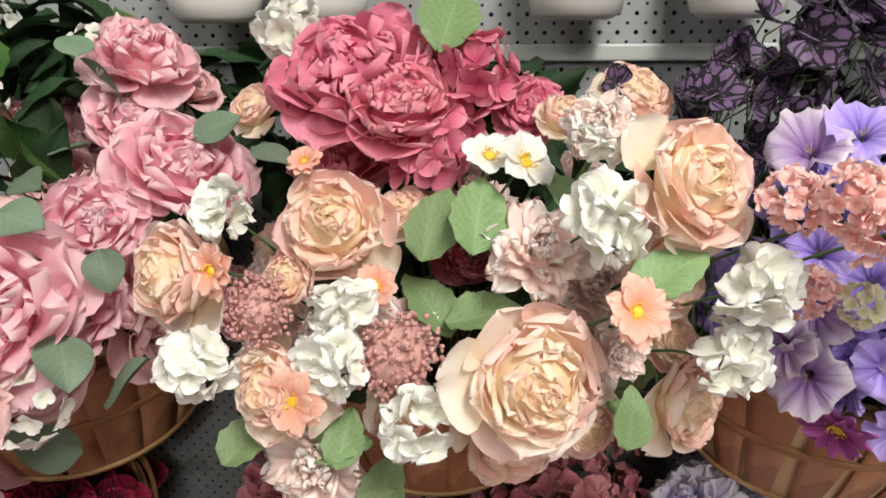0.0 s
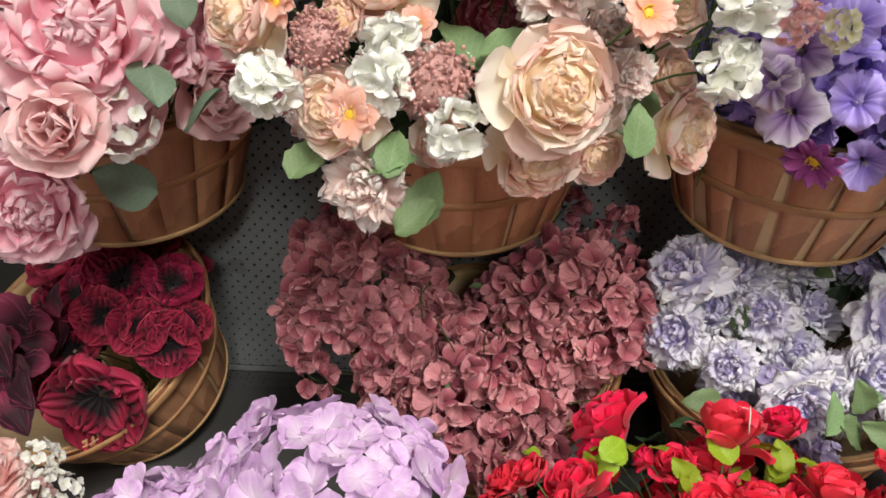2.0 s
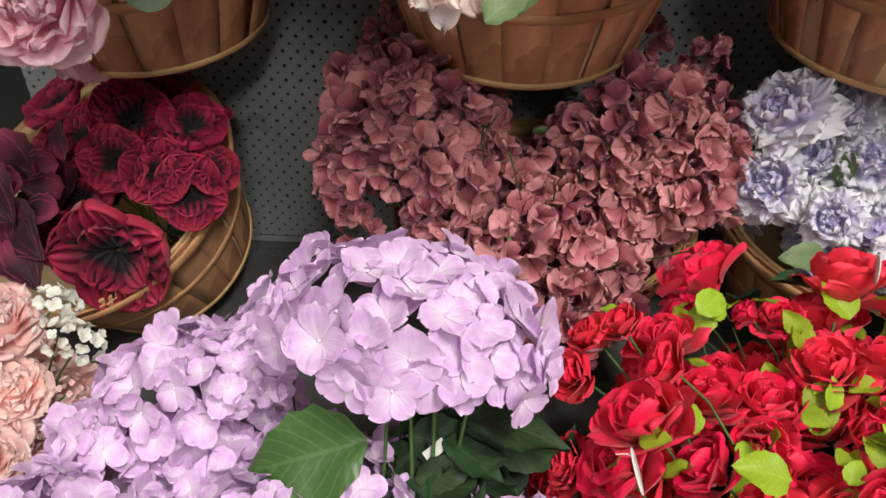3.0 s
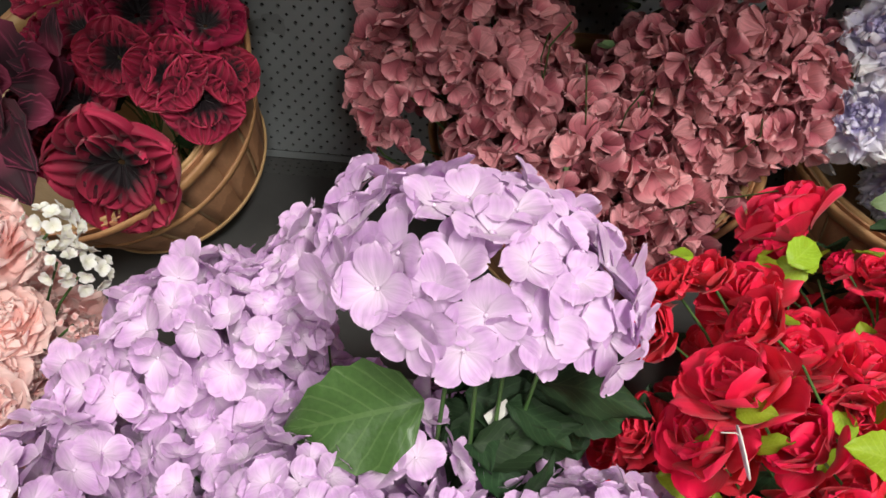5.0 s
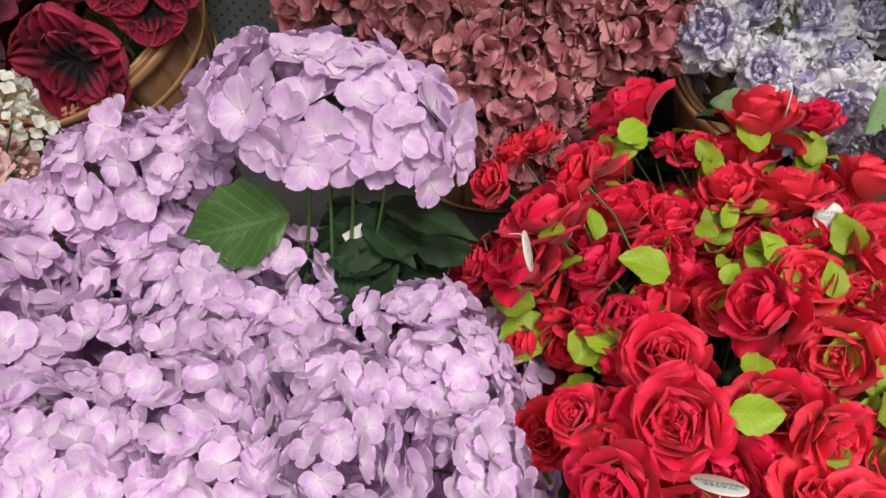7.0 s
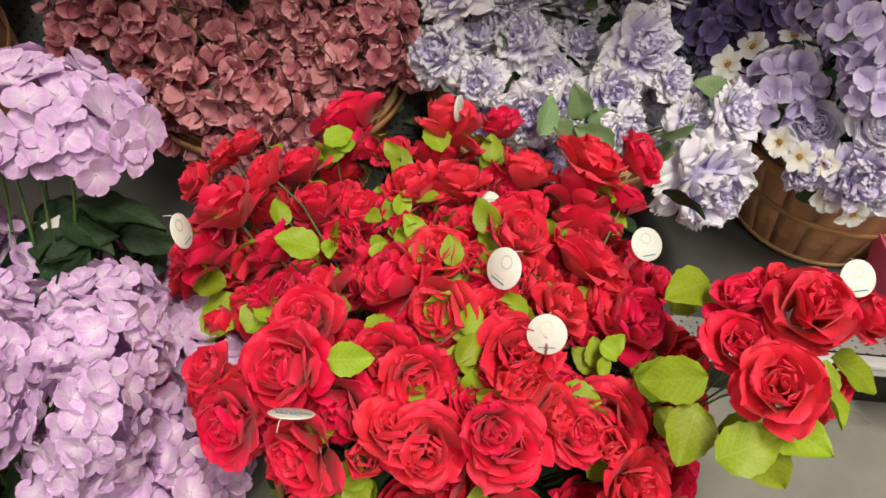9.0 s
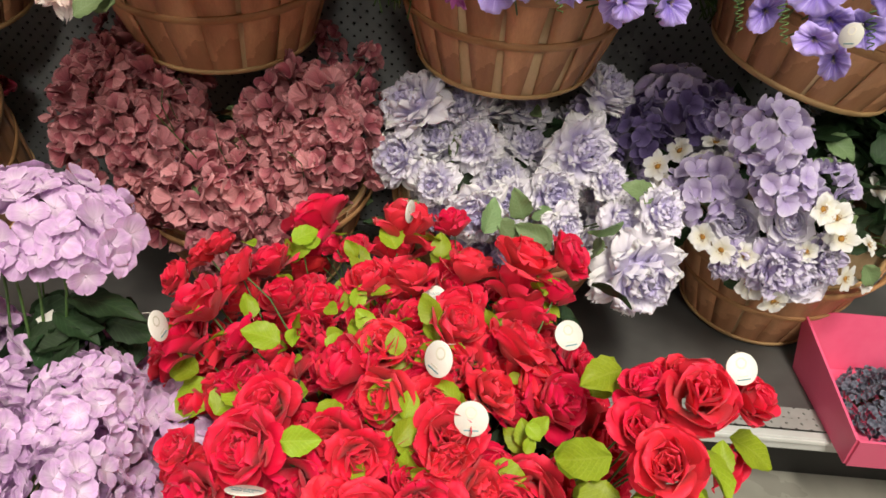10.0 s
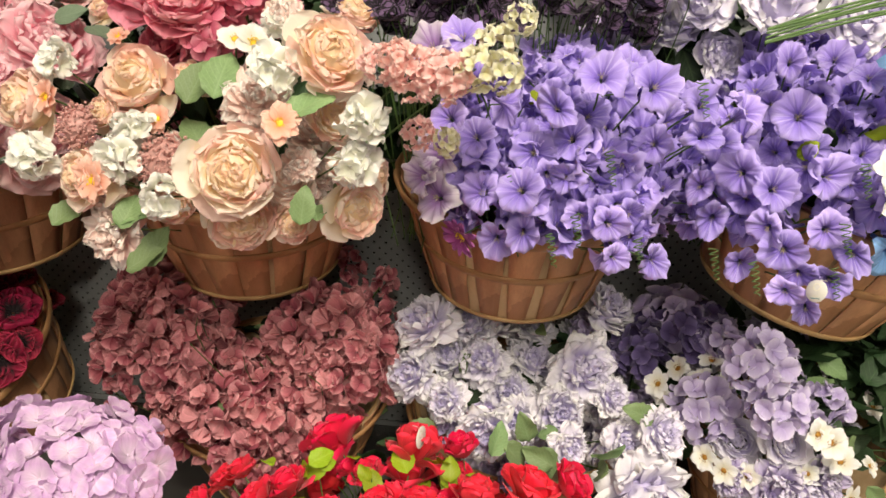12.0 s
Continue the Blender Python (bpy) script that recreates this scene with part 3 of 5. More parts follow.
def petunia():
    g = Geo()
    a = np.linspace(0, 2 * np.pi, 41)
    s = np.linspace(0, 1, 9)
    prof_r = np.array([.07, .08, .10, .15, .28, .52, .76, .94, 1.0])
    prof_z = np.array([-.95, -.65, -.38, -.14, .06, .20, .29, .31, .22])
    S, A = np.meshgrid(s, a, indexing="ij")
    lobes = 1 - 0.17 * (1 - np.abs(np.cos(2.5 * A)) ** 0.5) * S ** 3 + 0.04 * np.cos(10 * A + 1) * S ** 4 + 0.03 * np.cos(17 * A + RNG.uniform(0, 6)) * S ** 5
    R = prof_r[:, None] * lobes
    Z = prof_z[:, None] + S ** 3 * (0.12 * np.cos(5 * A + np.pi) + 0.12 * np.sin(9 * A + RNG.uniform(0, 6)) + 0.3 * np.sin(2 * A + RNG.uniform(0, 6)) + 0.06 * S ** 2 * np.sin(14 * A + RNG.uniform(0, 6)))
    fold = 0.09 * np.cos(10 * A) * np.sin(np.pi * S) * S + 0.03 * np.cos(5 * A) * np.sin(np.pi * S)
    pts = np.stack([R * np.cos(A), R * np.sin(A), Z + fold], -1)
    uv = np.stack([A / (2 * np.pi) * 5, S], -1)
    return g.grid(pts, uv)


def wide_bloom():
    """A flat, frilled five-petalled bloom."""
    g = Geo()
    for i in range(5):
        p = petal(0.98, 0.62, 54, 94, 0.12, 0.13, 5.6, 0.06, 0, 0.5, 27, 9, 0.03)
        g.add(p, spin(p, 72 * i + RNG.normal() * 5))
    for i in range(4):
        p = petal(0.62, 0.42, 46, 92, 0.15, 0.12, 4.6, 0.05, 0.03, 0.2, 21, 8, 0.03)
        g.add(p, spin(p, 90 * i + RNG.normal() * 9 + 30))
    return g


def leaf_geo(wide=0.5, nu=7, nv=11, serrate=0.02, fold=0.25, droop=0.35, point=0.0, quilt=0.02):
    """A leaf of unit length along +Y, face up, with a folded rib and quilted blade."""
    s, u = np.linspace(0, 1, nv), np.linspace(-1, 1, nu)
    S, U = np.meshgrid(s, u, indexing="ij")
    w = wide * 0.5 * np.sin(np.pi * np.clip(S, 0.002, 0.998) ** (0.75 - 0.1 * point)) ** (0.75 + 0.35 * point)
    w = w * (1 + serrate * np.where(np.arange(nv)[:, None] % 2, 1, -1) * (np.abs(U) > 0.9))
    x = U * w
    z = fold * np.abs(x) - droop * 0.5 * S ** 2 + quilt * np.cos(2 * np.pi * (S * 8 - np.abs(U) * 2.6)) * np.abs(U) + 0.03 * np.sin(5 * S + 3 * U + RNG.uniform(0, 6))
    top = np.stack([x, S - 0.15 * droop * S ** 3, z], -1)
    g = Geo().grid(top)
    low = top.copy()
    low[..., 2] -= 0.012
    return g.grid(low[:, ::-1])


def tube(points, radius, sides=6, taper=0.8):
    p = np.array([tuple(q) for q in points], float)
    t = np.gradient(p, axis=0)
    t /= np.linalg.norm(t, axis=1)[:, None] + 1e-9
    ref = np.where(np.abs(t[:, 2:3]) > 0.9, [[1.0, 0, 0]], [[0, 0, 1.0]])
    a = np.cross(t, ref)
    a /= np.linalg.norm(a, axis=1)[:, None]
    b = np.cross(t, a)
    th = np.linspace(0, 2 * np.pi, sides, endpoint=False)
    rad = radius * np.linspace(1, taper, len(p))[:, None, None]
    return Geo().grid(p[:, None] + rad * (np.cos(th)[None, :, None] * a[:, None] + np.sin(th)[None, :, None] * b[:, None]), close=True)


def lathe(profile, sides=40):
    th = np.linspace(0, 2 * np.pi, sides, endpoint=False)
    pr = np.array(profile, float)
    return Geo().grid(np.stack([pr[:, :1] * np.cos(th), pr[:, :1] * np.sin(th), np.repeat(pr[:, 1:], sides, 1)], -1), close=True)


def box_geo(x0, y0, z0, x1, y1, z1, bevel=0.0):
    bm = bmesh.new()
    bmesh.ops.create_cube(bm, size=1.0, matrix=Matrix.Translation(((x0 + x1) / 2, (y0 + y1) / 2, (z0 + z1) / 2)) @ Matrix.Diagonal((x1 - x0, y1 - y0, z1 - z0, 1)))
    if bevel:
        bmesh.ops.bevel(bm, geom=bm.edges[:], offset=bevel, segments=2, affect="EDGES", profile=0.5)
    return bm


def bm_mesh(name, bm, mat):
    me = bpy.data.meshes.new(name)
    bm.to_mesh(me)
    bm.free()
    me.materials.append(mat)
    return me


def part(name, mesh, parent=None, m=None, label=""):
    ob = new(name, mesh)
    ob.parent = parent
    if m is not None:
        ob.matrix_basis = m
    if label:
        ob["label"] = label
    return ob


def root(name, x, y, z, label, category, group=""):
    ob = new(name)
    ob.empty_display_size = 0.05
    ob.location = (x, y, z)
    return tagged(ob, label, category, group)


def structure(name, mesh, label, category):
    return tagged(new(name, mesh), label, category, kind="structure")


# ---------------------------------------------------------------- setting
BOARD, DECK, LIP = 1.068, 0.145, 0.520
structure("floor", bm_mesh("floor", box_geo(-3.6, -5.0, -0.1, 4.6, 1.3, 0.0), M["floor"]), "scuffed grey sealed concrete shop floor", "floor")
structure("ceiling", bm_mesh("ceiling", box_geo(-3.6, -5.0, 3.3, 4.6, 1.3, 3.4), M["paint"]), "plain white shop ceiling with strip lights", "ceiling")
structure("wall_north", bm_mesh("wall_north", box_geo(-3.6, 1.2, 0, 4.6, 1.3, 3.3), M["paint"]), "plain grey wall behind the shelving", "wall")
structure("wall_south", bm_mesh("wall_south", box_geo(-3.6, -5.1, 0, 4.6, -5.0, 3.3), M["paint"]), "plain grey wall across the aisle", "wall")
structure("wall_east", bm_mesh("wall_east", box_geo(4.6, -5.0, 0, 4.7, 1.3, 3.3), M["paint"]), "plain grey wall at the aisle's end", "wall")
structure("wall_west", bm_mesh("wall_west", box_geo(-3.7, -5.0, 0, -3.6, 1.3, 3.3), M["paint"]), "plain grey wall at the aisle's end", "wall")


def pierced(nx, ny, cell, hole, stagger=False):
    """A sheet in the XY plane with a round hole in the middle of every cell."""
    th = np.arange(8) * np.pi / 4 + np.pi / 8
    sq = np.stack([np.clip(np.cos(th) * 2, -1, 1), np.clip(np.sin(th) * 2, -1, 1)], 1) * cell / 2
    ci = np.stack([np.cos(th), np.sin(th)], 1) * hole
    sheet = np.concatenate([np.c_[sq, np.zeros(8)], np.c_[ci, np.zeros(8)], np.c_[ci, np.full(8, -0.005)]])
    faces = [[k, (k + 1) % 8, (k + 1) % 8 + 8, k + 8] for k in range(8)] + [[k + 8, (k + 1) % 8 + 8, (k + 1) % 8 + 16, k + 16] for k in range(8)]
    faces = np.array(faces)
    vs, fs = [], []
    for j in range(ny):
        for i in range(nx):
            o = np.array([(i + 0.5 + (0.5 if stagger and j % 2 else 0)) * cell, (j + 0.5) * cell, 0])
            fs.append(faces + 24 * len(vs))
            vs.append(sheet + o)
    return np.concatenate(vs), np.concatenate(fs)


def sheet_mesh(name, v, f, mat):
    me = bpy.data.meshes.new(name)
    me.from_pydata(v.tolist(), [], f.tolist())
    me.materials.append(mat)
    return me


HOLE = 0.0254
for low, rows, mat, words in ((0.158, 37, "panel", "grey enamelled metal pegboard back panel of the shelving, shade toned in"), (1.098, 17, "lightpanel", "pale enamelled metal pegboard panel above the rail")):
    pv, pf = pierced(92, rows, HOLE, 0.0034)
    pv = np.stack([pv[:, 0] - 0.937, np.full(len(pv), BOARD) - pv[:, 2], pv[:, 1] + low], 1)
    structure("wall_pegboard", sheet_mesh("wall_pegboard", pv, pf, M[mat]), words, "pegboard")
# Black box added behind the board so its holes look unlit.
structure("wall_pegboard_backing", bm_mesh("wall_pegboard_backing", box_geo(-1.6, BOARD + 0.012, 0.0, 2.2, BOARD + 0.05, 2.2), M["black"]), "black box standing for the dark hollow behind the pegboard", "pegboard")
structure("trim_rail", bm_mesh("trim_rail", box_geo(-0.936, BOARD - 0.016, 1.098, 1.398, BOARD - 0.001, 1.121, 0.003), M["railing"]), "light grey metal rail across the pegboard", "rail")
structure("trim_deck_joint", bm_mesh("trim_deck_joint", box_geo(-0.936, BOARD - 0.006, DECK + 0.001, 1.398, BOARD - 0.001, DECK + 0.013, 0.001), M["panel"]), "folded grey joint between pegboard and base shelf", "trim")

deck = root("base_shelf", 0.2, LIP, 0.0, "grey enamelled steel base shelf with perforated front and price rail", "shelf")
dv, df = pierced(92, 2, HOLE, 0.0030, True)
dv = np.stack([dv[:, 0] - 0.937 - 0.2, dv[:, 1] + 0.012, dv[:, 2] + DECK], 1)
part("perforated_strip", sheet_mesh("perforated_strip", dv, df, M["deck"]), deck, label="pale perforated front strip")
# Rear strip and plate take the darker enamel in place of cast shade.
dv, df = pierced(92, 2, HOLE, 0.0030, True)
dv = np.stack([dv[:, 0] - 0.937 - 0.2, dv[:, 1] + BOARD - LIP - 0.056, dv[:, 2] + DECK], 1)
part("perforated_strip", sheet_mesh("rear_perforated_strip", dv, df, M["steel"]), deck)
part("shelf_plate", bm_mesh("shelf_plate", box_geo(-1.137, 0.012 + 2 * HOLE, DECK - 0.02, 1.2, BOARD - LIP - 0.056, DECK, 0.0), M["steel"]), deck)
part("price_rail", bm_mesh("price_rail", box_geo(-1.137, -0.006, DECK - 0.030, 1.2, 0.012, DECK - 0.002, 0.003), M["railing"]), deck, label="pale grey grooved price rail")
part("price_rail_lip", bm_mesh("price_rail_lip", box_geo(-1.137, -0.010, DECK - 0.011, 1.2, -0.0065, DECK - 0.003, 0.0012), M["railing"]), deck)
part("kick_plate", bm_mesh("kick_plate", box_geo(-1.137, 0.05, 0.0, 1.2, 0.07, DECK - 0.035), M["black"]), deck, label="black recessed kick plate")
# Black sheet below the shelf holes, in place of the shade there.
part("void", bm_mesh("shelf_underside", box_geo(-1.137, 0.072, DECK - 0.032, 1.2, BOARD - LIP, DECK - 0.024), M["black"]), deck, label="black sheet standing for shade under the shelf").name = "underside"

# ---------------------------------------------------------------- baskets


def stave(R, r, H, n, gap, thick=0.0022):
    """One curved tapering strip of veneer of a round basket, about the axis Z."""
    z = np.linspace(0, H, 4)
    rad = r + (R - r) * (z / H) ** 0.9
    half = math.pi / n
    t = np.linspace(-1, 1, 4)
    wid = half * np.interp(z / H, [0, 1], [1 - gap * 1.6, 1 - gap * 0.2])
    a = wid[:, None] * t[None]
    g = Geo()
    out = np.stack([rad[:, None] * np.cos(a), rad[:, None] * np.sin(a), np.repeat(z[:, None], 4, 1)], -1)
    inn = np.stack([(rad - thick)[:, None] * np.cos(a), (rad - thick)[:, None] * np.sin(a), np.repeat(z[:, None], 4, 1)], -1)
    loop = np.concatenate([out, inn[:, ::-1]], 1)
    g.grid(loop, close=True)
    cap = np.stack([out[-1], inn[-1]])
    return g.grid(cap)


def hoop(rad, h, thick, slope=0.0):
    pr = [(rad, 0), (rad + thick, 0.15 * h), (rad + thick + slope * h, 0.85 * h), (rad + slope * h, h), (rad - 0.001, h * 0.5), (rad, 0)]
    return lathe(pr, 56)


def basket(x, y, z, tilt, label, R=0.212, r=0.151, H=0.21, n=20, gap=0.03, turn=0.0, lean=0.0):
    base = root("bushel_basket", x, y, z, label, "basket", "wooden flower baskets")
    base.rotation_euler = (radians(tilt), radians(lean), radians(turn))
    sm = stave(R, r, H, n, gap).mesh("stave", M["wood"])
    for i in range(n):
        k = 1.0 + 0.006 * (i % 2)
        part("stave", sm, base, Matrix.Rotation(2 * math.pi * i / n + RNG.normal() * 0.02, 4, "Z") @ Matrix.Diagonal((k, k, 1 + RNG.uniform(-0.01, 0.01), 1)))
    lining = lathe([(r - 0.0035, 0.002), (R - 0.0035, H * 0.985), (R - 0.009, H * 0.985), (r - 0.009, 0.006), (0.001, 0.006), (0.001, 0.001), (r - 0.006, 0.002)], 48).mesh("lining", M["palewood"])
    part("lining", lining, base, label="pale inner veneer")
    slope = (R - r) / H
    part("rim_hoop", hoop(R + 0.002, 0.026, 0.004, slope).mesh("rim_hoop", M["hoopwood"]), base, Matrix.Translation((0, 0, H - 0.024)))
    part("rim_hoop", hoop(R - 0.014, 0.022, 0.0035, slope).mesh("inner_rim_hoop", M["rimwood"]), base, Matrix.Translation((0, 0, H - 0.018)))
    part("middle_hoop", hoop(r + slope * H * 0.48 + 0.002, 0.017, 0.003, slope).mesh("middle_hoop", M["hoopwood"]), base, Matrix.Translation((0, 0, H * 0.48)))
    part("foot_hoop", hoop(r + 0.001, 0.011, 0.003, slope).mesh("foot_hoop", M["rimwood"]), base, label="pale thin foot hoop")
    return base


def against(tip, R=0.218, r=0.156, H=0.21):
    """How far out a basket tipped by that many degrees stands, with its back on the board."""
    a = radians(tip)
    return BOARD - 0.002 - max(R * math.cos(a) - H * math.sin(a), r * math.cos(a))


COLUMNS = (-0.588, -0.075, 0.41, 0.895)
TILT_B = 12.0
for i, cx in enumerate(COLUMNS):
    words = ("brown veneer bushel basket hanging on pegboard under pink peonies", "brown veneer bushel basket hanging on pegboard under peach roses",
             "brown veneer bushel basket with pale gaps, hanging under violet petunias", "brown veneer basket turned askew, hanging under violet petunias")[i]
    basket(cx, against(TILT_B) - (0.03 if i == 3 else 0), 0.625 + (0.03 if i == 3 else 0), TILT_B, words, gap=(0.02, 0.02, 0.24, 0.05)[i], turn=(7, 0, 3, 12)[i], lean=(0, 0, 0, 10)[i])
for i, cx in enumerate((-0.66, -0.03, 0.45, 0.955)):
    words = ("brown veneer bushel basket tipped forward, full of burgundy blooms", "brown veneer bushel basket on base shelf, full of mauve blossoms",
             "brown veneer bushel basket on base shelf, full of lavender peonies", "brown veneer bushel basket on base shelf, holding lilac mixed flowers")[i]
    tip = (31.0, 10.0, 10.0, 8.0)[i]
    basket(cx, (0.905 if i == 0 else against(tip) - 0.004), DECK + 0.002 + 0.15 * math.sin(radians(tip)), tip, words, gap=(0.09, 0.04, 0.03, 0.03)[i], turn=(-22, 0, 0, 0)[i], **({"R": 0.19, "r": 0.132, "H": 0.20} if i == 3 else {}))
FRONT = ((-0.25, 0.22, "orchid hydrangeas"), (0.30, 0.26, "red roses"), (-0.72, 0.32, "salmon roses"))
for cx, cy, what in FRONT:
    basket(cx, cy, 0.001, 0.0, "brown veneer bushel basket standing on floor, full of " + what, R=0.19, r=0.14, H=0.21)

# ---------------------------------------------------------------- flower meshes


def variants(name, form, mat, copies=3, **kw):
    return [form(**kw).mesh(name, M[mat]) for _ in range(copies)]


F = {
    "peach_rose": variants("rose_bloom", cabbage_rose, "peach", 4),
    "apricot_rose": variants("rose_bloom", cabbage_rose, "apricot", 2),
    "blush_carnation": variants("carnation_bloom", carnation, "blush", 2),
    "pink_peony": variants("peony_bloom", peony, "pink", 4),
    "pale_rose": variants("rose_bloom", tea_rose, "palepink", 2),
    "hot_peony": variants("peony_bloom", peony, "hot", 2),
    "rose_peony": variants("rose_bloom", cabbage_rose, "rosepink", 2),
    "hot_head": variants("flower_head", dome, "rosepink", 2, count=13, size=0.5, low=0.0, body=0.66, jitter=0.45, make=cross_floret),
    "white_head": variants("flower_head", dome, "white", 4, count=9, size=0.66, low=0.0, body=0.62, ruf=0.26, jitter=0.5, cup=4, wide=0.52, n=5),
    "white_daisy": variants("daisy_bloom", whorls, "whitedaisy", 2, rings=[(7, .92, .38, 64, 84, .08, .2, .05, 0)], wobble=6),
    "cosmos": variants("daisy_bloom", whorls, "whitedaisy", 3, rings=[(6, .92, .36, 66, 90, .08, .16, .05, 0)], wobble=7),
    "peach_daisy": variants("daisy_bloom", daisy_petals, "daisy", 2, n=8),
    "magenta_daisy": variants("daisy_bloom", daisy_petals, "magenta", 1, n=9, wide=0.2),
    "salmon_head": variants("flower_head", dome, "salmon", 2, count=26, size=0.38, low=-0.4, body=0.76, ruf=0.24, wide=0.42, n=5),
    "cream_head": variants("flower_head", dome, "cream", 2, count=22, size=0.38, low=-0.5, body=0.76, ruf=0.14),
    "petunia": variants("petunia_bloom", petunia, "petunia", 8),
    "edged": variants("petunia_bloom", petunia, "edged", 2),
    "lav_peony": variants("peony_bloom", carnation, "lavender", 4),
    "lilac_head": variants("flower_head", dome, "lilac", 3, count=30, size=0.38, low=-0.3, jitter=0.5, body=0.84, wide=0.54, make=cross_floret),
    "violet_head": variants("flower_head", dome, "violet", 3, count=30, size=0.38, low=-0.3, jitter=0.5, body=0.84, wide=0.54, make=cross_floret),
    "ranunculus": variants("ranunculus_bloom", ranunculus, "lavender", 2),
    "lilac_carnation": variants("carnation_bloom", carnation, "lilac", 2),
    "hydrangea": variants("flower_head", dome, "hydrangea", 5, count=46, size=0.36, low=-0.2, jitter=0.34, make=cross_floret),
    "hydrangea_pick": variants("flower_head", dome, "hydrangea", 1, count=74, size=0.25, low=0.2, flat=0.56, jitter=0.24, oval=(1.14, 0.78), make=cross_floret, open_=80.0),
    "mauve": variants("blossom_spray", dome, "mauve", 7, count=10, size=0.66, low=-0.6, jitter=1.0, body=0.84, make=bract, n=4),
    "tea_red": variants("rose_bloom", tea_rose, "red", 7),
    "red_bud": variants("rose_bud", rose_bud, "red", 2),
    "salmon_rose": variants("rose_bloom", peony, "coral", 3),
    "hibiscus": variants("hibiscus_bloom", wide_bloom, "burgundy", 4),
    "phlox": variants("flower_head", dome, "white", 2, count=16, size=0.42, low=-0.3),
    "blush_sprig": variants("flower_head", dome, "salmon", 1, count=16, size=0.3, low=-0.5),
    "grey_sprig": variants("flower_head", dome, "grey", 2, count=26, size=0.36, low=-0.3),
    "blue": variants("petunia_bloom", petunia, "blue", 1),
    "lilac_peony": variants("peony_bloom", peony, "lavender", 2),
}


def bead_head():
    g = Geo()
    ball = lathe([(0.001, -1), (0.7, -0.7), (1, 0), (0.7, 0.7), (0.001, 1)], 6)
    g.add(lathe([(0.001, -0.3), (0.5, -0.2), (0.72, 0.1), (0.5, 0.42), (0.001, 0.55)], 10), Matrix())
    for i in range(320):
        d = Vector(RNG.normal(size=3)).normalized()
        d.z = abs(d.z) * 0.75
        d = d * RNG.uniform(0.62, 1.0)
        g.add(ball, Matrix.Translation(d) @ Matrix.Scale(RNG.uniform(0.045, 0.07), 4), RNG.uniform())
    return g


def eye_geo(rim=0.25, beads=34):
    g = lathe([(0.001, 0.09), (rim * 0.55, 0.075), (rim * 0.8, 0.03), (rim * 0.7, 0.0)], 14)
    ball = lathe([(0.001, -1), (0.8, -0.6), (1, 0), (0.8, 0.6), (0.001, 1)], 6)
    for i in range(beads):
        a, k = RNG.uniform(0, 6.28), rim * RNG.uniform(0.5, 1.3)
        g.add(ball, Matrix.Translation((k * math.cos(a), k * math.sin(a), 0.09 + RNG.uniform(0, 0.07))) @ Matrix.Scale(0.028, 4))
    return g


def stamen_geo():
    g = Geo()
    for i in range(6):
        a = i * 1.047 + RNG.normal() * 0.2
        g.add(tube([(0, 0, -0.1), (0.06 * math.cos(a), 0.06 * math.sin(a), 0.05), (0.14 * math.cos(a), 0.14 * math.sin(a), 0.14)], 0.014, 4), Matrix())
    return g


F["sedum"] = [bead_head().mesh("sedum_head", M["sedum"])]
EYE_YELLOW = eye_geo().mesh("flower_centre", M["yellow"])
EYE_BROWN = eye_geo(0.22, 20).mesh("flower_centre", M["brown"])
STAMEN = stamen_geo().mesh("stamen", M["throat"])
CENTRE = {"peach_daisy": EYE_YELLOW, "white_daisy": EYE_YELLOW, "cosmos": EYE_BROWN, "magenta_daisy": EYE_YELLOW, "petunia": STAMEN, "edged": STAMEN, "blue": STAMEN}
PART = {k: v[0].name.split(".")[0] for k, v in F.items()}
LEAF = {
    "sage": [leaf_geo(0.62, serrate=0.06).mesh("leaf", M["sage"]) for _ in range(3)],
    "eucalyptus": [leaf_geo(0.85, serrate=0, quilt=0.004, fold=0.12).mesh("leaf", M["eucalyptus"]) for _ in range(3)],
    "dark": [leaf_geo(0.55, serrate=0.05, point=0.6).mesh("leaf", M["dark"]) for _ in range(3)],
    "green": [leaf_geo(0.68, serrate=0.06, point=0.5, quilt=0.03).mesh("leaf", M["green"]) for _ in range(3)],
    "lime": [leaf_geo(0.72, serrate=0.04, quilt=0.025).mesh("leaf", M["lime"]) for _ in range(3)],
    "coleus": [leaf_geo(0.75, serrate=0.06, point=0.5, quilt=0.02).mesh("leaf", M["coleus"]) for _ in range(2)],
}


SIZE = {"petunia": 0.84, "tea_red": 0.93, "peach_rose": 0.94, "cosmos": 0.9, "ranunculus": 0.82, "lilac_head": 0.9}


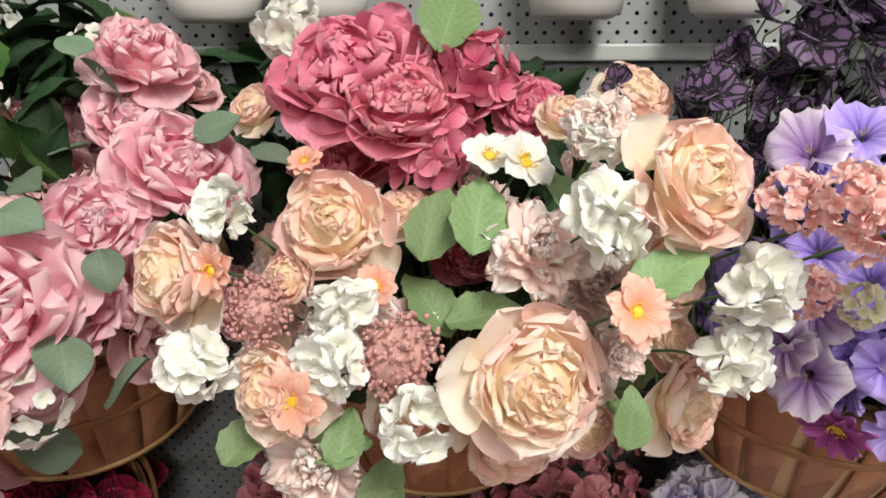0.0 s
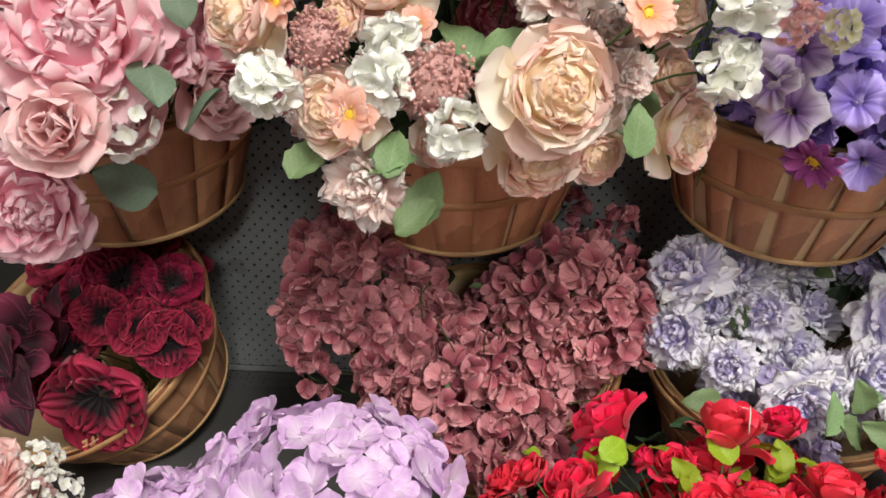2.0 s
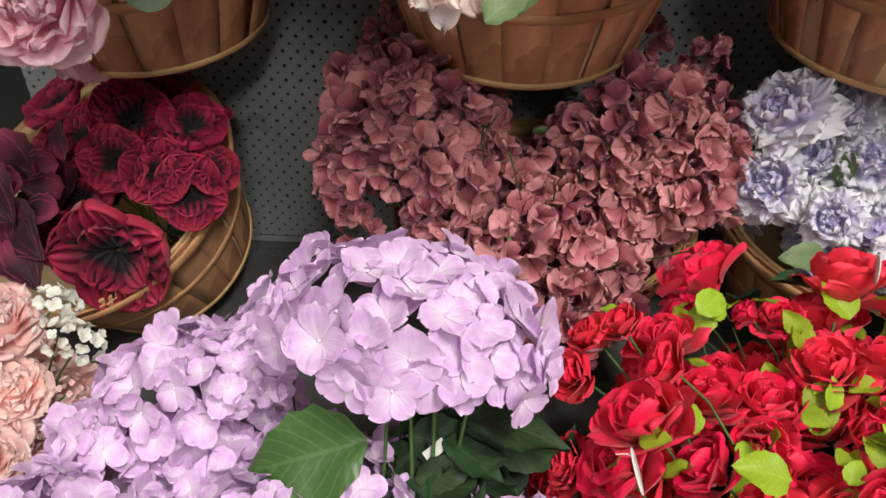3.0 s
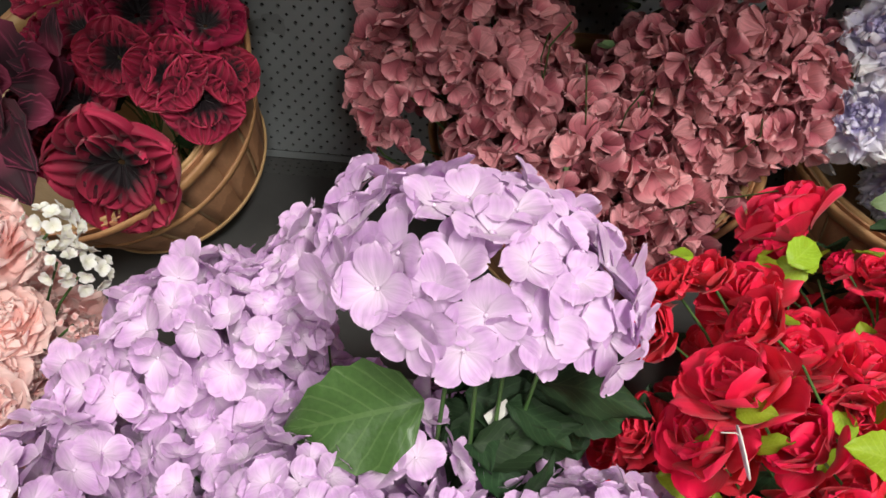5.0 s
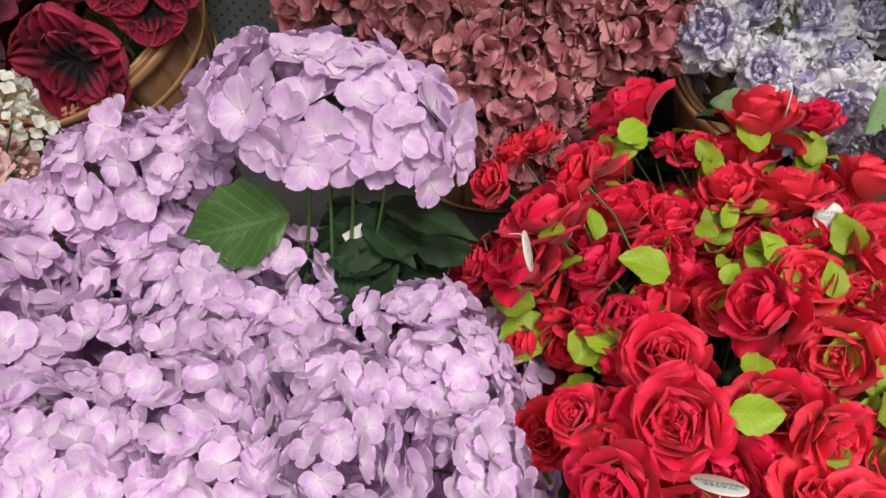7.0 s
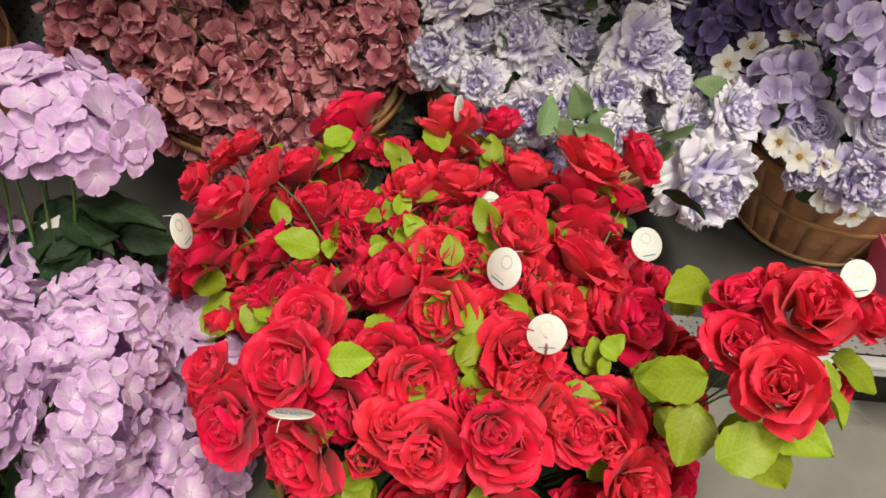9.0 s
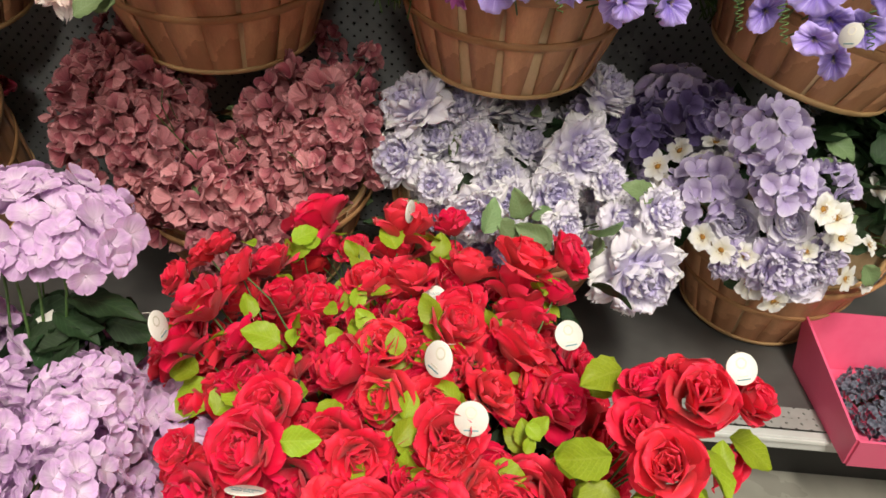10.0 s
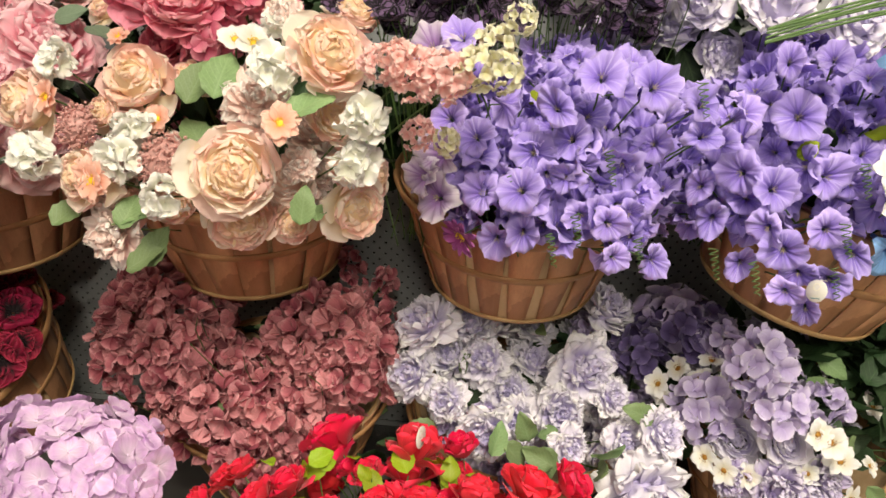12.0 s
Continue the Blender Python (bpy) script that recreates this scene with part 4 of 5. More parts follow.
class Bush:
    """One artificial bush: a root in its container with stems, blooms and leaves."""

    def __init__(self, name, base, centre, label, category="flowers", group="", aim=0.35):
        self.aim = aim
        self.ob = root(name, *base, label, category, group)
        self.base, self.centre, self.used = Vector(base), Vector(centre), []

    def bloom(self, kind, x, y, z, r, face=None, jitter=0.18, stem=True, word="", grow=1.12):
        p = Vector((x, y, z))
        r *= SIZE.get(kind, 1.0)
        d = Vector(face) if face else (p - self.centre)
        d = d.normalized() + Vector((0.05, -0.82, 0.57)) * self.aim + Vector(RNG.normal(size=3)) * jitter
        d.normalize()
        me = F[kind][RNG.integers(len(F[kind]))]
        q = p - d * r * 0.35
        fold = RNG.uniform(0.62, 1.08) if kind == "petunia" else RNG.uniform(0.9, 1.08)
        m = Matrix.Translation(q - self.base) @ turned(d, RNG.uniform(0, 6.28)) @ Matrix.Diagonal((r * grow * fold, r * grow * RNG.uniform(0.9, 1.08), r * grow * RNG.uniform(0.85, 1.15), 1))
        ob = part(PART[kind], me, self.ob, m, word)
        if kind in CENTRE:
            part("stamen" if CENTRE[kind] is STAMEN else "flower_centre", CENTRE[kind], ob, Matrix.Translation((0, 0, 0.05 if kind == "cosmos" else 0.03)))
        if stem:
            self.stem(q - d * r * 0.1, d)
        self.used.append((p, r))
        return ob

    def stem(self, top, d, rad=0.0016):
        foot = self.base + Vector((RNG.normal() * 0.02, RNG.normal() * 0.02, 0.012))
        bend = top - d * 0.09
        pts = [(1 - t) ** 2 * foot + 2 * t * (1 - t) * bend + t * t * top - self.base for t in (0, .2, .4, .6, .8, 1)]
        part("stem", tube(pts, rad, 5).mesh("stem", M["stem"]), self.ob)

    def leaf(self, kind, x, y, z, size, face=None, along=None, jitter=0.3):
        p = Vector((x, y, z))
        out = (p - self.centre).normalized()
        n = (Vector(face) if face else out + Vector((0, 0, 0.5))) + Vector(RNG.normal(size=3)) * jitter
        n.normalize()
        t = Vector(along) if along else out + Vector(RNG.normal(size=3)) * 0.8
        t = (t - n * t.dot(n)).normalized()
        s = t.cross(n)
        me = LEAF[kind][RNG.integers(len(LEAF[kind]))]
        k = Matrix((s, t, n)).transposed().to_4x4()
        part("leaf", me, self.ob, Matrix.Translation(p - t * size * 0.5 - self.base) @ k @ Matrix.Scale(size, 4))

    def fill(self, kinds, n, radii, size, gap=1.0, keep=lambda d: d.z > -0.35 and d.y < 0.35, inset=0.0, centre=None, tries=40, jitter=0.25):
        """Scatter blooms over the bush's rounded outside, clear of those already there."""
        c = Vector(centre) if centre else self.centre
        for _ in range(n):
            for _ in range(tries):
                d = Vector(RNG.normal(size=3)).normalized()
                if not keep(d):
                    continue
                r = size * RNG.uniform(0.8, 1.15)
                p = c + Vector((d.x * radii[0], d.y * radii[1], d.z * radii[2])) * (1 - inset * RNG.uniform())
                if all((p - q).length > (r + s) * 0.62 * gap for q, s in self.used):
                    self.bloom(kinds[RNG.integers(len(kinds))], *p, r, face=Vector((d.x / radii[0], d.y / radii[1], d.z / radii[2])), jitter=jitter)
                    break

    def foliage(self, kind, n, radii, size, low=-0.3, centre=None, depth=(0.55, 0.92)):
        c = Vector(centre) if centre else self.centre
        for _ in range(n):
            d = Vector(RNG.normal(size=3)).normalized()
            if d.z < low:
                d.z = -d.z
            k = RNG.uniform(*depth)
            self.leaf(kind, *(c + Vector((d.x * radii[0], d.y * radii[1], d.z * radii[2])) * k), size * RNG.uniform(0.75, 1.25), face=d, jitter=0.5)


def blooms(b, kind, rows, **kw):
    for x, y, z, r in rows:
        b.bloom(kind, x, y, z, r, **kw)


def leaves(b, kind, rows, grow=2.2, **kw):
    for x, y, z, r in rows:
        b.leaf(kind, x, y, z, r * grow, **kw)


TOP_Y, TOP_Z = 0.90, 0.64
# ---------------------------------------------------------------- top row: pink peonies
pink = Bush("peony_bush", (COLUMNS[0], TOP_Y, TOP_Z), (-0.54, 0.83, 0.82), "pink peony bush with eucalyptus leaves in basket", "flowers")
PINK_PEONIES = [
    (-0.372, 0.753, 1.131, 0.049), (-0.381, 0.732, 1.064, 0.044), (-0.309, 0.687, 1.025, 0.065), (-0.377, 0.622, 0.985, 0.049),
    (-0.421, 0.508, 0.942, 0.073), (-0.511, 0.504, 0.761, 0.058), (-0.383, 0.58, 0.922, 0.043), (-0.489, 0.759, 1.041, 0.037),
    (-0.548, 0.609, 0.959, 0.037), (-0.525, 0.627, 1.033, 0.028),
]
blooms(pink, "pink_peony", PINK_PEONIES)
PINK_ROSES = [
    (-0.433, 0.46, 0.865, 0.043), (-0.334, 0.788, 1.09, 0.029),
]
blooms(pink, "pale_rose", PINK_ROSES)
LEAVES_PINK = [
    (-0.396, 0.72, 1.106, 0.032), (-0.413, 0.7, 1.143, 0.022), (-0.274, 0.69, 1.065, 0.028), (-0.204, 0.64, 1.046, 0.023),
    (-0.385, 0.53, 1.014, 0.027), (-0.354, 0.51, 0.896, 0.03), (-0.326, 0.54, 0.864, 0.032), (-0.337, 0.56, 0.957, 0.022),
    (-0.406, 0.58, 1.032, 0.022), (-0.438, 0.7, 1.04, 0.023),
]
leaves(pink, "eucalyptus", LEAVES_PINK, 1.9, face=(0.1, -0.5, 0.6), jitter=0.5)
pink.fill(["pink_peony", "pink_peony", "pale_rose"], 26, (0.24, 0.30, 0.24), 0.05, gap=0.85, inset=0.15, keep=lambda d: d.y < 0.35 and (d.z > 0.0 or d.x < -0.5))
pink.fill(["phlox"], 6, (0.24, 0.30, 0.24), 0.02)
pink.bloom("phlox", -0.395, 0.50, 0.856, 0.028)
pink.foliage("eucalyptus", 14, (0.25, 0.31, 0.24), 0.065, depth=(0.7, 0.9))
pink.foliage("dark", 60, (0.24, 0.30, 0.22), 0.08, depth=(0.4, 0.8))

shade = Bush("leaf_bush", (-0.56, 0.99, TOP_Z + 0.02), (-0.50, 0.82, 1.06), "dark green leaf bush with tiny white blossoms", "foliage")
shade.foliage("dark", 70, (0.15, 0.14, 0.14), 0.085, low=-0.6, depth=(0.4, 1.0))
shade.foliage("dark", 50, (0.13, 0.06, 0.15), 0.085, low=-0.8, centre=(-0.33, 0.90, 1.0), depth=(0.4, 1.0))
shade.foliage("green", 10, (0.12, 0.15, 0.12), 0.075, low=-0.2, depth=(0.8, 1.0))
shade.fill(["phlox"], 7, (0.12, 0.15, 0.12), 0.02)
# ---------------------------------------------------------------- top row: peach roses
peach = Bush("rose_bush", (COLUMNS[1], TOP_Y, TOP_Z), (-0.04, 0.82, 0.84), "mixed peach rose bush with white hydrangea and sedum", "flowers")
PEACH_ROSES = [
    (-0.144, 0.605, 0.99, 0.055), (0.035, 0.484, 0.899, 0.064), (0.153, 0.525, 1.049, 0.054), (-0.281, 0.563, 0.952, 0.053),
    (-0.186, 0.524, 0.867, 0.047), (0.176, 0.572, 0.834, 0.047), (-0.184, 0.588, 0.944, 0.03), (-0.087, 0.637, 0.995, 0.026),
    (-0.262, 0.759, 1.075, 0.033), (0.139, 0.734, 1.092, 0.047), (0.021, 0.544, 0.816, 0.05), (0.086, 0.57, 0.807, 0.035),
    (0.145, 0.569, 0.962, 0.035), (0.159, 0.593, 0.889, 0.03), (0.062, 0.668, 1.079, 0.028),
]
blooms(peach, "peach_rose", PEACH_ROSES)
CARNATIONS = [
    (0.039, 0.563, 0.983, 0.045), (-0.161, 0.525, 0.788, 0.049), (0.104, 0.537, 0.9, 0.025), (0.078, 0.558, 1.087, 0.026),
]
blooms(peach, "blush_carnation", CARNATIONS)
YELLOW_EYES = [
    (-0.236, 0.536, 0.968, 0.023), (-0.164, 0.496, 0.87, 0.026), (0.102, 0.466, 0.97, 0.022), (-0.105, 0.576, 0.942, 0.022),
    (-0.173, 0.624, 1.044, 0.015),
]
blooms(peach, "peach_daisy", YELLOW_EYES)
WHITE_EYES = [
    (-0.004, 0.623, 1.053, 0.027), (0.03, 0.608, 1.049, 0.027),
]
blooms(peach, "white_daisy", WHITE_EYES)
WHITE_HEADS = [
    (-0.231, 0.567, 1.012, 0.027), (-0.245, 0.507, 0.895, 0.03), (-0.132, 0.557, 0.926, 0.025), (-0.135, 0.518, 0.893, 0.03),
    (-0.063, 0.487, 0.856, 0.029), (0.087, 0.508, 1.023, 0.028), (0.081, 0.557, 1.077, 0.023), (0.197, 0.507, 0.973, 0.027),
    (0.184, 0.507, 0.912, 0.028), (-0.215, 0.759, 1.158, 0.033),
]
blooms(peach, "white_head", WHITE_HEADS)
SEDUM = [
    (-0.201, 0.543, 0.931, 0.03), (-0.082, 0.54, 0.893, 0.037),
]
blooms(peach, "sedum", SEDUM)
SALMON = [
    (0.264, 0.48, 1.035, 0.032), (0.297, 0.469, 1.038, 0.029), (0.261, 0.566, 0.948, 0.022), (0.215, 0.507, 1.042, 0.025),
    (0.242, 0.476, 1.05, 0.024),
]
blooms(peach, "salmon_head", SALMON[:1])
blooms(peach, "salmon_head", SALMON[1:], stem=False)
CREAM_SPIKE = [
    (0.335, 0.468, 1.047, 0.025), (0.364, 0.468, 1.045, 0.025), (0.382, 0.506, 1.102, 0.019), (0.299, 0.555, 0.942, 0.018),
    (0.352, 0.507, 1.072, 0.023),
]
blooms(peach, "cream_head", CREAM_SPIKE[:1])
blooms(peach, "cream_head", CREAM_SPIKE[1:], stem=False)
LEAVES_PEACH = [
    (-0.052, 0.6, 0.995, 0.032), (-0.013, 0.59, 1.008, 0.034), (-0.007, 0.56, 0.927, 0.031), (-0.059, 0.6, 0.92, 0.033),
    (0.054, 0.6, 1.026, 0.022), (0.114, 0.52, 0.852, 0.023), (-0.125, 0.52, 0.827, 0.024), (-0.093, 0.52, 0.778, 0.027),
    (-0.213, 0.53, 0.818, 0.027), (0.129, 0.5, 0.988, 0.029), (0.12, 0.56, 0.833, 0.024),
    (-0.129, 0.52, 0.817, 0.024), (-0.101, 0.5, 0.767, 0.024), (-0.043, 0.7, 1.168, 0.039),
]
leaves(peach, "sage", LEAVES_PEACH, 2.4, face=(0.0, -0.7, 0.6), along=(0.2, -0.3, 0.8), jitter=0.35)
peach.fill(["apricot_rose", "blush_carnation", "peach_rose"], 40, (0.25, 0.28, 0.19), 0.036, inset=0.2, gap=0.75)
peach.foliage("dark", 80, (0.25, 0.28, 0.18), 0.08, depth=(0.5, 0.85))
peach.foliage("sage", 16, (0.26, 0.29, 0.18), 0.07, depth=(0.75, 0.95))

hot = Bush("peony_bush", (COLUMNS[1] - 0.03, TOP_Y + 0.05, TOP_Z), (-0.08, 0.86, 0.95), "hot pink peony and hydrangea bush behind peach roses", "flowers")
HOT_PEONIES = [
    (-0.137, 0.682, 1.124, 0.074), (-0.084, 0.658, 1.093, 0.043), (-0.152, 0.733, 1.035, 0.046), (0.033, 0.7, 1.08, 0.032),
]
blooms(hot, "hot_peony", HOT_PEONIES)
HOT_HEADS = [
    (-0.016, 0.682, 1.113, 0.041), (-0.057, 0.662, 1.053, 0.041), (-0.043, 0.709, 1.127, 0.029),
]
blooms(hot, "hot_head", HOT_HEADS)
hot.bloom("rose_peony", -0.084, 0.645, 1.093, 0.046)
hot.fill(["rose_peony", "hot_peony"], 9, (0.16, 0.17, 0.15), 0.042, gap=0.8, inset=0.2)
hot.foliage("green", 14, (0.16, 0.18, 0.2), 0.09, low=0.1)
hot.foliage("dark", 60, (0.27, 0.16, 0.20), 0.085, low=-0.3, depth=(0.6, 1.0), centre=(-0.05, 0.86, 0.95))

# Added leaf backdrop that keeps the gaps behind the top row dark.
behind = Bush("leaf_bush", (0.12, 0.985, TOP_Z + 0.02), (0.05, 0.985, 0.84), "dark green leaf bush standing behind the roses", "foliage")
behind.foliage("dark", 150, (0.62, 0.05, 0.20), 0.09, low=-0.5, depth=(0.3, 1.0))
# ---------------------------------------------------------------- top row: violet petunias
pet = Bush("petunia_bush", (COLUMNS[2], TOP_Y, TOP_Z), (0.47, 0.82, 0.86), "violet petunia bush with curly tendrils in basket", "flowers", "petunia bushes")
PETUNIAS = [
    (0.344, 0.59, 0.866, 0.035), (0.396, 0.55, 0.885, 0.035), (0.406, 0.57, 0.816, 0.036), (0.482, 0.554, 0.852, 0.032),
    (0.517, 0.538, 0.848, 0.03), (0.53, 0.537, 0.802, 0.025), (0.575, 0.508, 0.813, 0.031), (0.551, 0.541, 1.031, 0.038),
    (0.612, 0.54, 1.012, 0.035), (0.615, 0.528, 0.976, 0.029), (0.667, 0.549, 1.007, 0.031), (0.486, 0.571, 1.038, 0.036),
    (0.433, 0.56, 0.993, 0.035),
]
blooms(pet, "petunia", PETUNIAS)
WHITE_EDGED = [
    (0.277, 0.596, 0.852, 0.037), (0.281, 0.61, 0.913, 0.035), (0.293, 0.688, 1.058, 0.028), (0.259, 0.608, 0.88, 0.028),
]
blooms(pet, "edged", WHITE_EDGED)
blooms(pet, "petunia", [(0.305, 0.62, 1.075, 0.036), (0.32, 0.63, 1.02, 0.033), (0.29, 0.63, 0.96, 0.032), (0.33, 0.61, 0.94, 0.034), (0.31, 0.62, 0.895, 0.034), (0.35, 0.60, 0.865, 0.034)])
pet.bloom("edged", 0.262, 0.62, 1.06, 0.034)
pet.aim = petb_aim = 0.1
pet.fill(["petunia"], 330, (0.23, 0.28, 0.20), 0.032, gap=0.5, inset=0.22, jitter=0.7)
pet.bloom("magenta_daisy", 0.315, 0.60, 0.79, 0.032)
pet.foliage("lime", 9, (0.22, 0.27, 0.19), 0.035, depth=(0.9, 1.02))
pet.foliage("dark", 60, (0.22, 0.26, 0.18), 0.06)
petb = Bush("petunia_bush", (COLUMNS[3] - 0.05, TOP_Y, TOP_Z), (0.86, 0.84, 0.88), "violet petunia bush spilling over a tilted basket", "flowers", "petunia bushes")
PETUNIAS_B = [
    (0.734, 0.629, 1.064, 0.031), (0.747, 0.595, 0.997, 0.037), (0.789, 0.628, 1.071, 0.028), (0.721, 0.55, 0.91, 0.035),
    (0.791, 0.538, 0.862, 0.031), (0.733, 0.519, 0.837, 0.034), (0.699, 0.588, 0.885, 0.03), (0.744, 0.507, 0.784, 0.029),
    (0.837, 0.628, 1.052, 0.029),
]
blooms(petb, "petunia", PETUNIAS_B)
petb.aim = petb_aim
petb.fill(["petunia"], 330, (0.26, 0.27, 0.20), 0.032, gap=0.5, inset=0.22, jitter=0.7)
petb.foliage("lime", 9, (0.24, 0.27, 0.19), 0.04, depth=(0.9, 1.0))
petb.foliage("dark", 60, (0.22, 0.26, 0.18), 0.06)


def tendril(b, x, y, z, long=0.045, turns=6, rad=0.0065, d=(0.2, -0.3, -0.9)):
    m = turned(d, RNG.uniform(0, 6))
    pts = []
    for k in range(turns * 8):
        t = k / (turns * 8 - 1)
        pts.append(Vector((x, y, z)) - b.base + (m @ Vector((rad * math.cos(t * turns * 6.28) * (1 - 0.5 * t), rad * math.sin(t * turns * 6.28) * (1 - 0.5 * t), t * long))))
    part("tendril", tube(pts, 0.0009, 5).mesh("tendril", M["stem"]), b.ob)


for x, y, z in ((0.44, 0.54, 0.83), (0.55, 0.52, 0.84), (0.60, 0.53, 1.04), (0.38, 0.57, 0.90), (0.50, 0.52, 0.95), (0.47, 0.54, 0.86)):
    tendril(pet, x, y, z)
for x, y, z in ((0.70, 0.52, 0.82), (0.66, 0.56, 0.82), (0.80, 0.52, 0.88), (0.80, 0.52, 0.82), (0.82, 0.55, 0.95)):
    tendril(petb, x, y, z)
blooms(petb, "petunia", [(0.765, 0.53, 0.80, 0.032), (0.80, 0.52, 0.80, 0.033), (0.775, 0.51, 0.76, 0.030), (0.83, 0.54, 0.83, 0.034), (0.71, 0.53, 0.86, 0.033)])
petb.bloom("blue", 0.895, 0.56, 0.83, 0.038)
petb.bloom("blue", 0.88, 0.60, 1.07, 0.04)
petb.bloom("cosmos", 0.86, 0.54, 0.95, 0.036)
petb.bloom("cosmos", 0.875, 0.53, 0.91, 0.036)
for x, y, z, r in ((0.66, 0.59, 0.85, 0.034), (0.64, 0.61, 0.89, 0.033), (0.68, 0.58, 0.92, 0.034), (0.66, 0.62, 0.95, 0.033), (0.70, 0.56, 0.80, 0.032)):
    petb.bloom("petunia", x, y, z, r)
back = Bush("peony_bush", (0.78, 0.99, TOP_Z + 0.03), (0.74, 0.95, 1.02), "pale lavender peony bush standing behind petunias", "flowers")
for x, y, z, r in ((0.76, 0.78, 1.135, 0.055), (0.66, 0.82, 1.13, 0.045), (0.88, 0.78, 1.12, 0.052), (0.58, 0.86, 1.12, 0.04), (0.97, 0.80, 1.10, 0.05)):
    back.bloom("lilac_peony", x, y, z, r)
back.fill(["lilac_peony", "lilac_head"], 16, (0.26, 0.14, 0.11), 0.042, gap=0.8, inset=0.2)
back.foliage("dark", 40, (0.26, 0.13, 0.12), 0.08, low=-0.6, depth=(0.5, 0.95))


def butterfly_pick(x, y, z, label):
    b = Bush("butterfly_pick", (x, y + 0.1, TOP_Z + 0.05), (x, y + 0.1, z - 0.06), label, "decoration", "butterfly picks")
    wing = Geo()
    for side in (-1, 1):
        for a, L in ((28, 1.0), (80, 0.75)):
            p = petal(L, 0.42, 50, 70, 0.1, 0.02, 1, 0.03, 0, 0.5, 6, 6, 0.15)
            wing.add(p, Matrix.Rotation(radians(side * a), 4, "Z"))
    wing.add(tube([(0, -0.35, 0.06), (0, 0.1, 0.1), (0, 0.42, 0.06)], 0.04, 6, 0.5), Matrix())
    me = wing.mesh("butterfly", M["wing"])
    for k in range(26):
        d = Vector((RNG.normal() * 0.7, -0.8 + RNG.normal() * 0.4, 0.5 + RNG.normal() * 0.4)).normalized()
        p = Vector((x, y, z)) + Vector((RNG.normal() * 0.05, RNG.normal() * 0.03, RNG.normal() * 0.045))
        part("butterfly", me, b.ob, Matrix.Translation(p - b.base) @ turned(d, RNG.uniform(0, 6.28)) @ Matrix.Scale(RNG.uniform(0.028, 0.042), 4))
        b.stem(p, d, 0.0012)


butterfly_pick(0.235, 0.74, 1.09, "dark purple butterfly pick with black veined wings")
butterfly_pick(0.33, 0.74, 1.12, "dark purple butterfly pick with black veined wings")
butterfly_pick(0.53, 0.82, 1.14, "dark purple butterfly pick with black veined wings")
butterfly_pick(0.43, 0.78, 1.15, "dark purple butterfly pick with black veined wings")

# ---------------------------------------------------------------- middle row: burgundy
burg = Bush("hibiscus_bush", (-0.655, 0.90, DECK + 0.07), (-0.63, 0.86, 0.36), "burgundy frilled hibiscus bush with dark centres in basket", "flowers")
HIBISCUS = [
    (-0.593, 0.635, 0.392, 0.073), (-0.519, 0.791, 0.519, 0.047), (-0.595, 0.772, 0.531, 0.05), (-0.508, 0.711, 0.453, 0.049),
    (-0.6, 0.71, 0.498, 0.044), (-0.659, 0.749, 0.512, 0.041), (-0.545, 0.71, 0.481, 0.044), (-0.485, 0.748, 0.471, 0.033),
    (-0.72, 0.811, 0.537, 0.047),
]
blooms(burg, "hibiscus", HIBISCUS)
burg.fill(["hibiscus"], 16, (0.18, 0.20, 0.17), 0.045, keep=lambda d: d.z > 0 and d.y < 0.6 and d.x < 0.45, inset=0.2)
burg.foliage("dark", 14, (0.16, 0.18, 0.14), 0.07)
COLEUS = [
    (-0.685, 0.612, 0.443, 0.057), (-0.711, 0.672, 0.505, 0.058), (-0.671, 0.69, 0.478, 0.048), (-0.708, 0.611, 0.497, 0.056),
    (-0.681, 0.589, 0.412, 0.046),
]
for x, y, z, r in COLEUS:
    burg.leaf("coleus", x, y, z, r * 1.7, face=(0.3, -0.6, 0.7), along=(0.6, -0.5, -0.4))
for k in range(26):
    burg.leaf("coleus", -0.72 + RNG.normal() * 0.05, 0.66 + RNG.normal() * 0.06, 0.46 + RNG.normal() * 0.045, 0.055, face=(0.2, -0.6, 0.7))

# ---------------------------------------------------------------- middle row: mauve
mauve = Bush("blossom_bush", (-0.03, 0.90, DECK + 0.04), (-0.05, 0.88, 0.36), "dusty mauve blossom bush overflowing a basket", "flowers", "mauve bushes")
for cx, cy, cz, rx, ry, rz, n in ((-0.215, 0.79, 0.49, 0.11, 0.13, 0.13, 30), (0.085, 0.79, 0.47, 0.12, 0.12, 0.12, 32), (-0.045, 0.73, 0.40, 0.16, 0.11, 0.09, 26), (0.0, 0.66, 0.36, 0.07, 0.06, 0.07, 10)):
    mauve.fill(["mauve"], n, (rx, ry, rz), 0.036, gap=0.74, centre=(cx, cy, cz), inset=0.3, keep=lambda d: d.z > -0.5 and d.y < 0.5, jitter=0.6)
for x, y, z in ((-0.27, 0.86, 0.62), (-0.31, 0.86, 0.57), (-0.24, 0.90, 0.66), (0.10, 0.90, 0.62), (0.17, 0.86, 0.60), (0.19, 0.80, 0.55), (-0.02, 0.60, 0.33), (0.02, 0.61, 0.31), (0.05, 0.62, 0.34), (-0.29, 0.72, 0.40)):
    mauve.bloom("mauve", x, y, z, 0.028)
for k in range(24):
    a = Vector((RNG.uniform(-0.28, 0.16), RNG.uniform(0.60, 0.72), RNG.uniform(0.36, 0.60)))
    mauve.stem(a, Vector((RNG.normal() * 0.5, -0.5, 0.7)).normalized(), 0.0012)
mauve.foliage("dark", 20, (0.2, 0.18, 0.16), 0.05)
